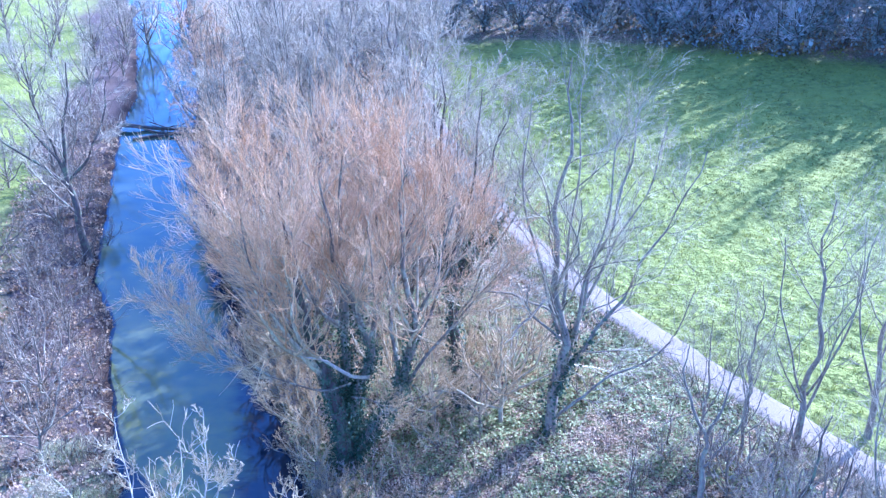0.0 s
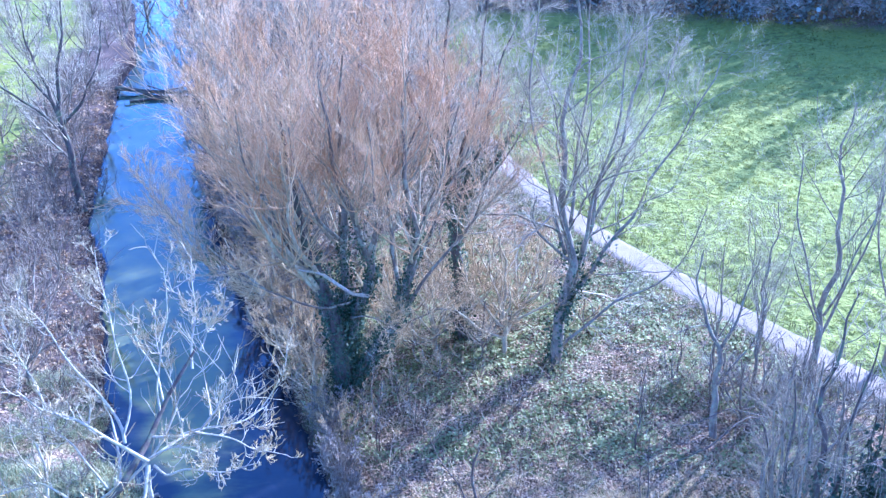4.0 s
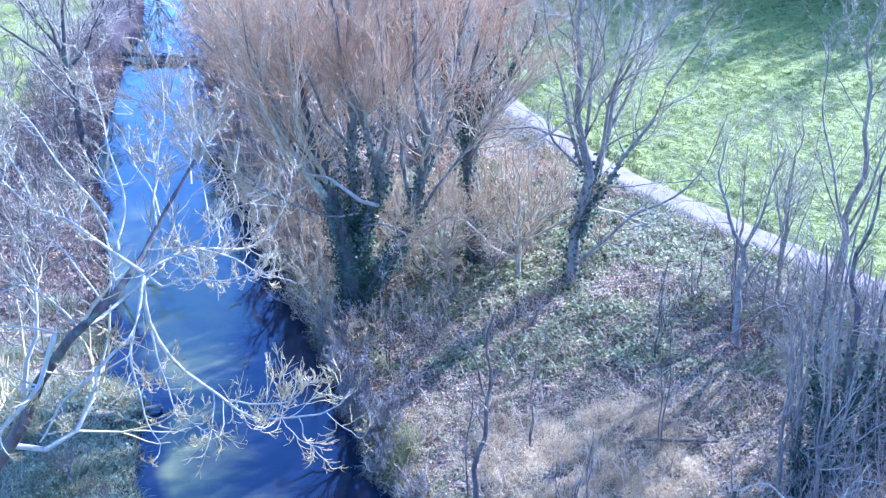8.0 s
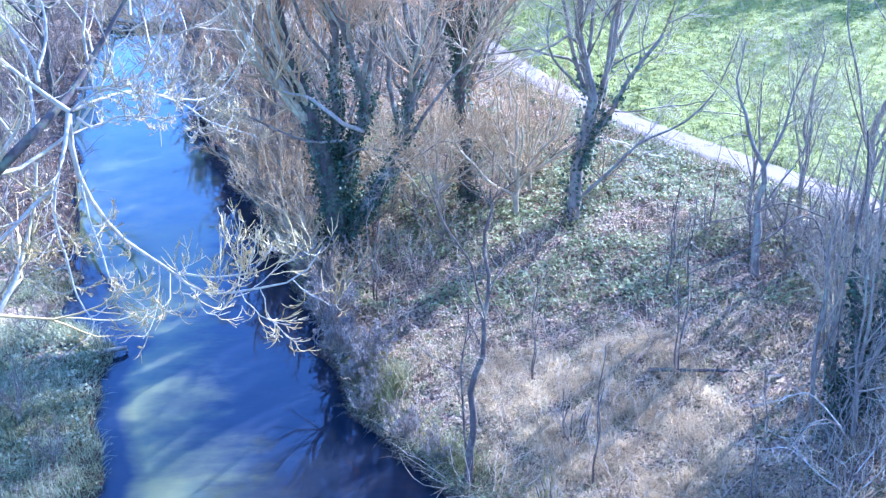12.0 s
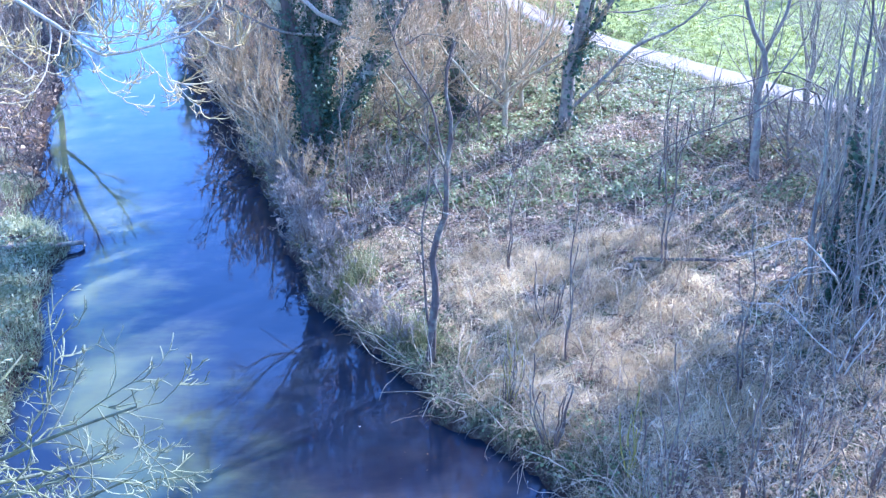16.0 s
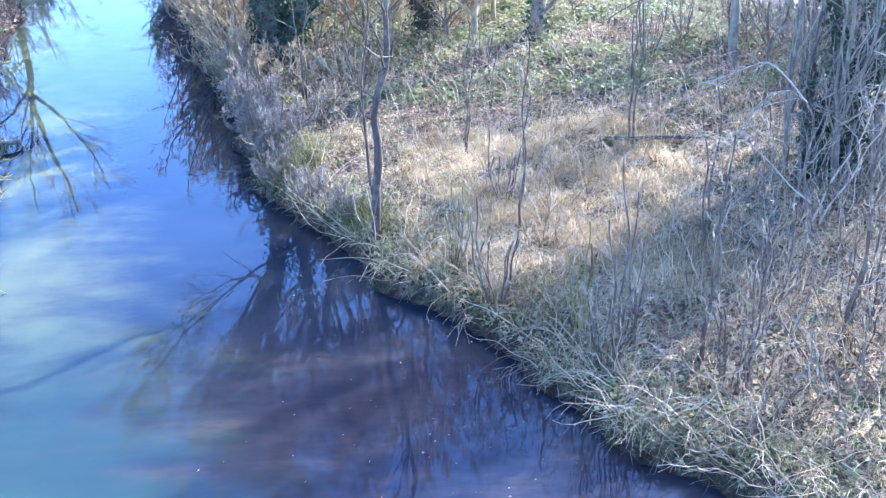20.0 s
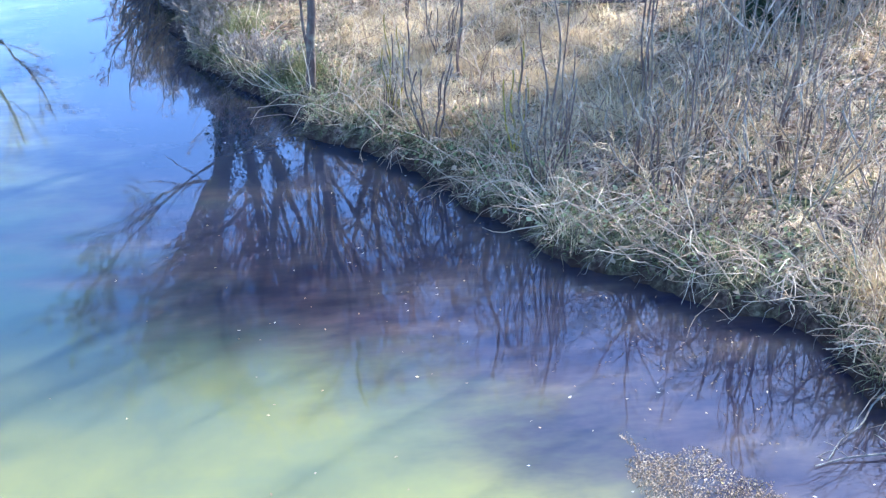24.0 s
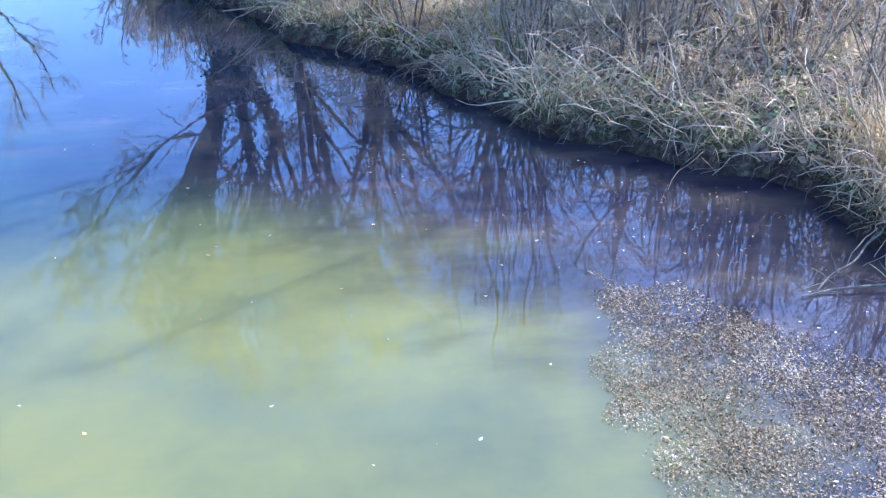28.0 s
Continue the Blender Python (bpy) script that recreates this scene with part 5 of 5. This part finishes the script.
STRAW = pieces("straw", [(0.1, (0.45, 0.335, 0.155)), (0.5, (0.72, 0.57, 0.29)), (0.9, (0.88, 0.765, 0.45))], 0.7, 0.3, 0.5, 0.45)
SEDGE = pieces("sedge", [(0.1, (0.06, 0.07, 0.022)), (0.5, (0.17, 0.185, 0.06)), (0.9, (0.44, 0.40, 0.18))], 0.55, 0.35, 0.5, 0.3)
TURF = pieces("turf", [(0.1, (0.10, 0.12, 0.03)), (0.5, (0.25, 0.27, 0.045)), (0.9, (0.38, 0.38, 0.08))], 0.7, 0.2, 0.15, 0.45)
RANK = pieces("rank_grass", [(0.1, (0.13, 0.15, 0.06)), (0.5, (0.34, 0.36, 0.17)), (0.9, (0.62, 0.60, 0.36))], 0.6, 0.3, 0.5, 0.4)
COVER = pieces("ground_ivy", [(0.1, (0.13, 0.15, 0.055)), (0.5, (0.32, 0.35, 0.13)), (0.9, (0.54, 0.55, 0.26))], 0.55, 0.3, 0.6, 0.35)
LITTER = pieces("leaf_litter", [(0.1, (0.19, 0.118, 0.06)), (0.5, (0.45, 0.315, 0.17)), (0.9, (0.73, 0.585, 0.35))], 0.7, 0.3, 0.6, 0.25)
BRAMBLE = pieces("bramble_stem", [(0.1, (0.205, 0.131, 0.0726)), (0.5, (0.492, 0.373, 0.217)), (0.9, (0.78, 0.65, 0.419))], 0.7, 0.3, 0.6)

bank_wood = lambda x, y: (from_bank(x, y) > 0.4) & (from_path(x, y) < -1.2)  # noqa: E731

# Blond dry grass on the near bank.
at = spots_in(rng, 3800, -2, 14, 6, 27, lambda x, y: bank_wood(x, y) & (from_bank(x, y) > 0.9) & patch(x, y, 0.9, 9, -0.25), 0.12, 17)
scatter("dry_grass", ribbons("dry_grass", rng, at, 0.35, 0.015, 4.5, 0.75), STRAW, "blond dead grass lying over the river bank", "grass")
at = spots_in(rng, 2600, 1.5, 8.4, 15.5, 25.5, lambda x, y: (from_bank(x, y) > 0.9) & patch(x, y, 0.8, 4, -0.22), 0.18, 16)
scatter("dry_sedge", ribbons("dry_sedge", rng, at, 0.54, 0.016, 5.0, 0.9), STRAW, "matted tufts of long pale dead sedge", "grass")
# Greener fringe along the water, thickest where the camera comes down.
at = spots_in(rng, 9000, -3, 11, 5, 25, lambda x, y: (from_bank(x, y) > 0.02) & (from_bank(x, y) < 1.5), 0.12, 9)
scatter("overhanging_grass", ribbons("overhanging_grass", rng, at, 0.30, 0.013, 3.5, 0.9), SEDGE, "long green grass drooping down the bank to the water", "grass")
at = spots_in(rng, 5200, -3, 11, 5, 25, lambda x, y: (from_bank(x, y) > 0.10) & (from_bank(x, y) < 1.1) & patch(x, y, 0.5, 4, -0.1), 0.12, 7)
scatter("overhanging_straw", ribbons("overhanging_straw", rng, at, 0.58, 0.013, 3.5, 0.9), STRAW, "dead grass stems drooping down the bank to the water", "grass")
at = spots_in(rng, 3200, -3, 11, 5, 25, lambda x, y: (from_bank(x, y) > 0.10) & (from_bank(x, y) < 0.5))
a = rng.uniform(2.2, 5.2, len(at))
hang = grow(rng, at, np.stack([np.cos(a), np.sin(a), rng.uniform(0.0, 1.2, len(at))], 1), rng.uniform(0.4, 1.1, len(at)) * rng.choice([0.8, 1.0, 2.0], len(at)), 6, 0.20, 0.0, 0.20)
hang[..., 2] = np.maximum(hang[..., 2], 0.01)
scatter("overhanging_twigs", tubes("overhanging_twigs", [(hang, taper(hang, rng.uniform(0.005, 0.014, len(at)), np.full(len(at), 0.004)), 3)]), BRAMBLE, "thin bare twigs hanging over the water's edge", "undergrowth")
at = spots_in(rng, 9000, -8, 13, 5, 42, lambda x, y: (from_bank(x, y) > 0.10) & (from_bank(x, y) < 1.9) & patch(x, y, 0.9, 2, -0.5), 0.14, 12)
scatter("bank_grass", ribbons("bank_grass", rng, at, 0.28, 0.013, 3.5, 0.8), SEDGE, "rough green grass hanging over the water's edge", "grass")
at = spots_in(rng, 6000, -6, 14, 8, 48, lambda x, y: bank_wood(x, y) & patch(x, y, 2.2, 6, 0.1), 0.2, 10)
scatter("woodland_grass", ribbons("woodland_grass", rng, at, 0.26, 0.016, 3.0, 0.7, 2), SEDGE, "thin green grass between the trees", "grass")
# Ground ivy and fallen leaves under the trees.
at = spots_in(rng, 7000, -6, 17, 25, 50, lambda x, y: bank_wood(x, y) & (y > 29 - 0.25 * x) & patch(x, y, 2.6, 1, -0.25), 0.25, 9)
at[:, 2] += 0.04 + rng.random(len(at)) ** 2 * 0.22
scatter("ground_ivy", leaves_mesh("ground_ivy", rng, at, 0.11, 2.8), COVER, "glossy green ivy and bramble leaves on the ground", "ground cover")
at = spots_in(rng, 7600, -6, 17, 7, 50, bank_wood, 0.4, 10)
at[:, 2] += 0.03
scatter("fallen_leaves", leaves_mesh("fallen_leaves", rng, at, 0.085, 2.2), LITTER, "brown fallen leaves between the trees", "leaves")
at = spots_in(rng, 2600, -3, 11, 5, 26, lambda x, y: (from_bank(x, y) > 0.10) & (from_bank(x, y) < 2.2) & patch(x, y, 0.8, 6, -0.3), 0.16, 9)
at[:, 2] += 0.03 + rng.random(len(at)) ** 2 * 0.25
scatter("bank_leaves", leaves_mesh("bank_leaves", rng, at, 0.065, 1.6), COVER, "small green leaves of low plants along the bank", "ground cover")
# Bramble canes and bent dead stems.
at = spots_in(rng, 3000, -5, 14, 6, 34, bank_wood)
a = rng.uniform(0, 6.28, len(at))
canes = grow(rng, at, np.stack([np.cos(a), np.sin(a), rng.uniform(0.5, 2.2, len(at))], 1), rng.uniform(0.5, 1.9, len(at)), 7, 0.22, 0.02, 0.32)
canes[..., 2] = np.maximum(canes[..., 2], at[:, None, 2] + 0.02)
scatter("bramble_canes", tubes("bramble_canes", [(canes, taper(canes, rng.uniform(0.006, 0.017, len(at)), np.full(len(at), 0.005)), 3)]), BRAMBLE, "arching pale bramble canes and dead stems", "brambles")
at = spots_in(rng, 1100, -6, 14, 8, 46, lambda x, y: bank_wood(x, y) & patch(x, y, 1.9, 8, -0.35))
stalk = grow(rng, at, np.stack([rng.normal(0, 0.12, len(at)), rng.normal(0, 0.12, len(at)), np.ones(len(at))], 1), rng.uniform(0.4, 1.6, len(at)), 5, 0.16, 0.03)
sr = taper(stalk, rng.uniform(0.006, 0.015, len(at)), np.full(len(at), 0.004))
s1, w1, l1, r1 = fork(rng, stalk, sr, 5, 0.35, 1.0, 35, 12, 0.35, 0.4, 0.6)
side_p = grow(rng, s1, w1, l1, 3, 0.1, 0.05)
scatter("dead_stalks", tubes("dead_stalks", [(stalk, sr, 3), (side_p, taper(side_p, np.maximum(r1, 0.004), np.full(len(r1), 0.003)), 3)]), BRAMBLE, "upright dead stalks and thin shoots", "undergrowth")
at = spots_in(rng, 5200, 2, 11, 6, 17, lambda x, y: (from_bank(x, y) > 0.1) & (from_bank(x, y) < 1.3))[:150]
a = rng.normal(3.75, 0.7, len(at))
canes = grow(rng, at, np.stack([np.cos(a), np.sin(a), rng.uniform(0.5, 1.8, len(at))], 1), rng.uniform(0.7, 1.9, len(at)), 8, 0.20, 0.0, 0.30)
canes[..., 2] = np.maximum(canes[..., 2], 0.02)
cr = taper(canes, rng.uniform(0.006, 0.012, len(at)), np.full(len(at), 0.004))
s1, w1, l1, r1 = fork(rng, canes, cr, 4, 0.3, 1.0, 45, 14, 0.3, 0.3, 0.6)
side_p = grow(rng, s1, w1, l1, 4, 0.18, 0.03)
scatter("edge_canes", tubes("edge_canes", [(canes, cr, 4), (side_p, taper(side_p, np.maximum(r1, 0.004), np.full(len(r1), 0.003)), 3)]), BRAMBLE, "pale bare canes leaning out over the water", "brambles")
# Roots, dead leaves of grass and mud-stained stems down the face of the bank.
at = spots_in(rng, 26000, -3, 11, 4, 27, lambda x, y: (from_bank(x, y) > 0.0) & (from_bank(x, y) < 0.22))
a = rng.normal(3.7, 0.6, len(at))
roots = grow(rng, at, np.stack([np.cos(a), np.sin(a), rng.uniform(-0.6, 0.5, len(at))], 1), rng.uniform(0.10, 0.42, len(at)), 4, 0.25, 0.0, 0.6)
roots[..., 2] = np.maximum(roots[..., 2], 0.004)
scatter("bank_roots", tubes("bank_roots", [(roots, taper(roots, rng.uniform(0.003, 0.008, len(at)), np.full(len(at), 0.002)), 3)]), TWIG_BROWN, "brown roots and dead stems hanging down the muddy bank", "roots")
at = spots_in(rng, 9000, -3, 11, 4, 27, lambda x, y: (from_bank(x, y) > 0.0) & (from_bank(x, y) < 0.25) & patch(x, y, 0.6, 7, -0.2), 0.05, 4)
scatter("hanging_sedge", ribbons("hanging_sedge", rng, at, 0.30, 0.012, 4.0, 1.3), SEDGE, "green and brown grass hanging over the muddy bank", "grass")
# Reeds and a green tussock at the foot of the bank.
at = np.stack([rng.normal(-1.5, 0.26, 420), rng.normal(23.4, 0.36, 420), np.zeros(420)], 1)
at[:, 2] = ground_z(at[:, 0], at[:, 1])
scatter("sedge_tussock", ribbons("sedge_tussock", rng, np.concatenate([at, at + [0.5, 0.9, 0.2], at + [-0.4, 2.0, 0.1], at + [-0.2, 1.5, 0.1], at + [-1.7, 6.6, 0.1], at + [-2.7, 9.2, 0.1], at + [1.8, -2.7, 0], at + [2.1, -3.1, 0]]), 0.75, 0.018, 0.8, 0.5), SEDGE, "bright green sedge tussocks on the bank", "grass")
at = np.stack([rng.normal(-1.2, 0.10, 40), rng.normal(22.7, 0.10, 40), np.full(40, -0.02)], 1)
scatter("reed_stubble", ribbons("reed_stubble", rng, at, 0.8, 0.025, 0.25, 0.05), STRAW, "short tan reed stems standing in the water", "reeds")
at = np.stack([rng.normal(8.75, 0.32, 700), rng.normal(8.8, 0.45, 700), np.zeros(700)], 1)
at[:, 2] = ground_z(at[:, 0], at[:, 1])
scatter("reed_clump", ribbons("reed_clump", rng, at, 0.9, 0.014, 0.7, 0.6), STRAW, "pale clump of dead reeds drooping over the bank", "reeds")
# Meadow turf and the rough edge beside the path.
at = spots_in(rng, 15000, 5, 46, 22, 96, lambda x, y: from_path(x, y) > 1.0, 0.10, 5)
scatter("meadow_grass", ribbons("meadow_grass", rng, at, 0.20, 0.06, 2.5, 0.6, 1), TURF, "bright green tussocky meadow grass", "grass")
at = spots_in(rng, 7000, 2, 24, 22, 70, lambda x, y: (np.abs(from_path(x, y) + 1.5) < 0.8) | (np.abs(from_path(x, y) - 1.2) < 0.3), 0.15, 14)
scatter("verge_grass", ribbons("verge_grass", rng, at, 0.28, 0.03, 1.2, 0.5, 1), SEDGE, "rough grass along the edge of the path", "grass")
# The other bank.
at = spots_in(rng, 9000, -22, -8, 8, 44, lambda x, y: (left_x(y) - x > 0.05) & (left_x(y) - x < 6) & patch(x, y, 1.8, 3, -0.55 + 0.10 * np.clip(y - 27, 0, 20)), 0.2, 11)
scatter("far_bank_grass", ribbons("far_bank_grass", rng, at, 0.58, 0.026, 2.2, 0.8, 2), RANK, "rank pale green grass on the far bank", "grass")
at = spots_in(rng, 5000, -34, -8, 4, 66, lambda x, y: (left_x(y) - x > 0.1) & patch(x, y, 1.4, 12, 0.05 + 0.02 * np.clip(y - 27, 0, 30)), 0.25, 8)
scatter("far_bank_straw", ribbons("far_bank_straw", rng, at, 0.5, 0.018, 1.1, 0.6, 2), STRAW, "dry grass on the far bank", "grass")

at = spots_in(rng, 150, -15, -8, 14, 31, lambda x, y: (left_x(y) - x > 0.2) & (left_x(y) - x < 3.5), 0.30, 110)
at[:, 2] += rng.random(len(at)) ** 0.7 * 0.75 * (0.5 + 0.5 * wander(at[:, 0], at[:, 1], 0.5, 3))
scatter("bramble_leaves", leaves_mesh("bramble_leaves", rng, at, 0.085, 1.0), RANK, "pale green bramble and nettle clumps on the far bank", "brambles")
at = spots_in(rng, 4200, -36, -12, 34, 90, lambda x, y: (left_x(y) - x > 0.1) & (left_x(y) - x < 7), 0.3, 8)
at[:, 2] += 0.04
scatter("far_bank_leaves", leaves_mesh("far_bank_leaves", rng, at, 0.16, 1.2), LITTER, "brown fallen leaves and low growth on the far bank", "leaves")
at = spots_in(rng, 9000, -40, -12, 33, 96, lambda x, y: (left_x(y) - x > 0.0) & (left_x(y) - x < 5) & patch(x, y, 2.4, 5, -0.2))
a = rng.uniform(0, 6.28, len(at))
tangle = grow(rng, at, np.stack([np.cos(a), np.sin(a), rng.uniform(0.8, 3.0, len(at))], 1), rng.uniform(1.0, 2.8, len(at)), 4, 0.22, 0.0, 0.4)
scatter("bramble_tangle", tubes("bramble_tangle", [(tangle, taper(tangle, rng.uniform(0.014, 0.03, len(at)), np.full(len(at), 0.008)), 3)]), TWIG_BROWN, "dark brown bramble tangle on the far bank", "brambles")
at = spots_in(rng, 4200, -20, 8, 46, 110, lambda x, y: (from_bank(x, y) > 0.2) & (from_path(x, y) < -1), 0.3, 8)
at[:, 2] += 0.04
scatter("stand_leaves", leaves_mesh("stand_leaves", rng, at, 0.16, 1.2), LITTER, "brown leaf litter under the riverside stand", "leaves")

# ---- what floats on the river ----
FLOAT_MAT = pieces("floating_debris", [(0.1, (0.10, 0.06, 0.02)), (0.40, (0.24, 0.155, 0.06)), (0.68, (0.36, 0.26, 0.115)), (0.88, (0.48, 0.39, 0.22)), (1.0, (0.68, 0.61, 0.46))], 0.6, 0.3, 1.2)
n = 170000
fx, fy = rng.uniform(4.1, 8.6, n), rng.uniform(2.6, 7.4, n)
inside = np.minimum(fx - np.interp(fy, [2.6, 3.8, 4.4, 4.8, 5.5, 6.3, 7.2], [4.9, 4.57, 4.46, 4.24, 4.37, 4.59, 4.7]),
                    0.8 * (np.interp(fx, [4.6, 5.0, 5.8, 6.4, 6.9, 8.0], [7.25, 7.1, 6.6, 5.75, 5.4, 5.0]) - fy))
inside += 0.16 * wander(fx, fy, 0.3, 3) + 0.07 * wander(fx, fy, 0.11, 6)
thin = np.clip(0.62 + 0.55 * wander(fx, fy, 0.42, 5) + 0.25 * wander(fx, fy, 0.15, 2), 0.12, 1.0) * np.interp(fy, [5.8, 7.0], [1.0, 0.55])
keep = (inside > 0.22 * rng.random(n) ** 2) & (rng.random(n) < thin) & (fx < right_x(fy) - 0.05)
at = np.stack([fx, fy, rng.uniform(0.004, 0.02, n)], 1)[keep]
scatter("floating_debris", leaves_mesh("floating_debris", rng, at, 0.0088, 1.9, 3.2, 0.06), FLOAT_MAT, "raft of floating dead leaves and twig bits", "debris")
n = 130
fx, fy = rng.normal(2.2, 1.6, n), rng.normal(12, 4.0, n)
keep = (fx < right_x(fy) - 0.15) & (fx > left_x(fy) + 1)
at = np.stack([fx, fy, np.full(n, 0.006)], 1)[keep]
scatter("drifting_bits", leaves_mesh("drifting_bits", rng, at, 0.02, 4.0, 2.0, 0.06), FLOAT_MAT, "sparse bits of leaf drifting on the water", "debris")

n = 150
fx, fy = rng.normal(6.0, 0.8, n), rng.normal(8.6, 0.9, n)
keep = fx < right_x(fy) - 0.1
at = np.stack([fx, fy, np.full(n, 0.006)], 1)[keep]
scatter("bank_scum", leaves_mesh("bank_scum", rng, at, 0.016, 3.0, 2.6, 0.06), FLOAT_MAT, "specks of scum and leaf bits drifting by the bank", "debris")


def leaf(material):
    """One curled floating leaf, with a raised rim."""
    bm = bmesh.new()
    rim = [bm.verts.new((0.055 * math.cos(k * 0.785) * (1.25 if k % 4 == 0 else 1), 0.036 * math.sin(k * 0.785), 0.010 + 0.006 * math.cos(k * 1.57))) for k in range(8)]
    mid = bm.verts.new((0, 0, 0.001))
    for k in range(8):
        bm.faces.new((mid, rim[k], rim[(k + 1) % 8]))
    me = bpy.data.meshes.new("floating_leaf")
    bm.to_mesh(me)
    bm.free()
    me.materials.append(material)
    return me


m, nodes, links, b = base_material("pale_leaf", 0.5, 0.4)
info = nodes.new("ShaderNodeObjectInfo")
links.new(ramp(nodes, links, info.outputs["Random"], [(0.0, (0.62, 0.58, 0.50)), (0.55, (0.52, 0.42, 0.26)), (1.0, (0.48, 0.38, 0.10))]), b.inputs["Base Color"])
pale = leaf(m)
drift = random.Random(5)
for k in range(54):
    x, y = (drift.uniform(-1.0, 4.6), drift.uniform(3.5, 10.5)) if k < 16 else (drift.uniform(4.4, 7.8), drift.uniform(3.4, 6.6)) if k < 44 else (drift.uniform(-2, 3.0), drift.uniform(10, 21))
    if x > right_x(y) - 0.2:
        continue
    ob = tagged(new("floating_leaf", pale), "pale dead leaf floating on the water", "leaf", "floating leaves")
    s = drift.uniform(0.2, 0.45)
    ob.matrix_basis = Matrix.LocRotScale((x, y, 0.003), Euler((0, 0, drift.uniform(0, 6.28))), (s, s, s))
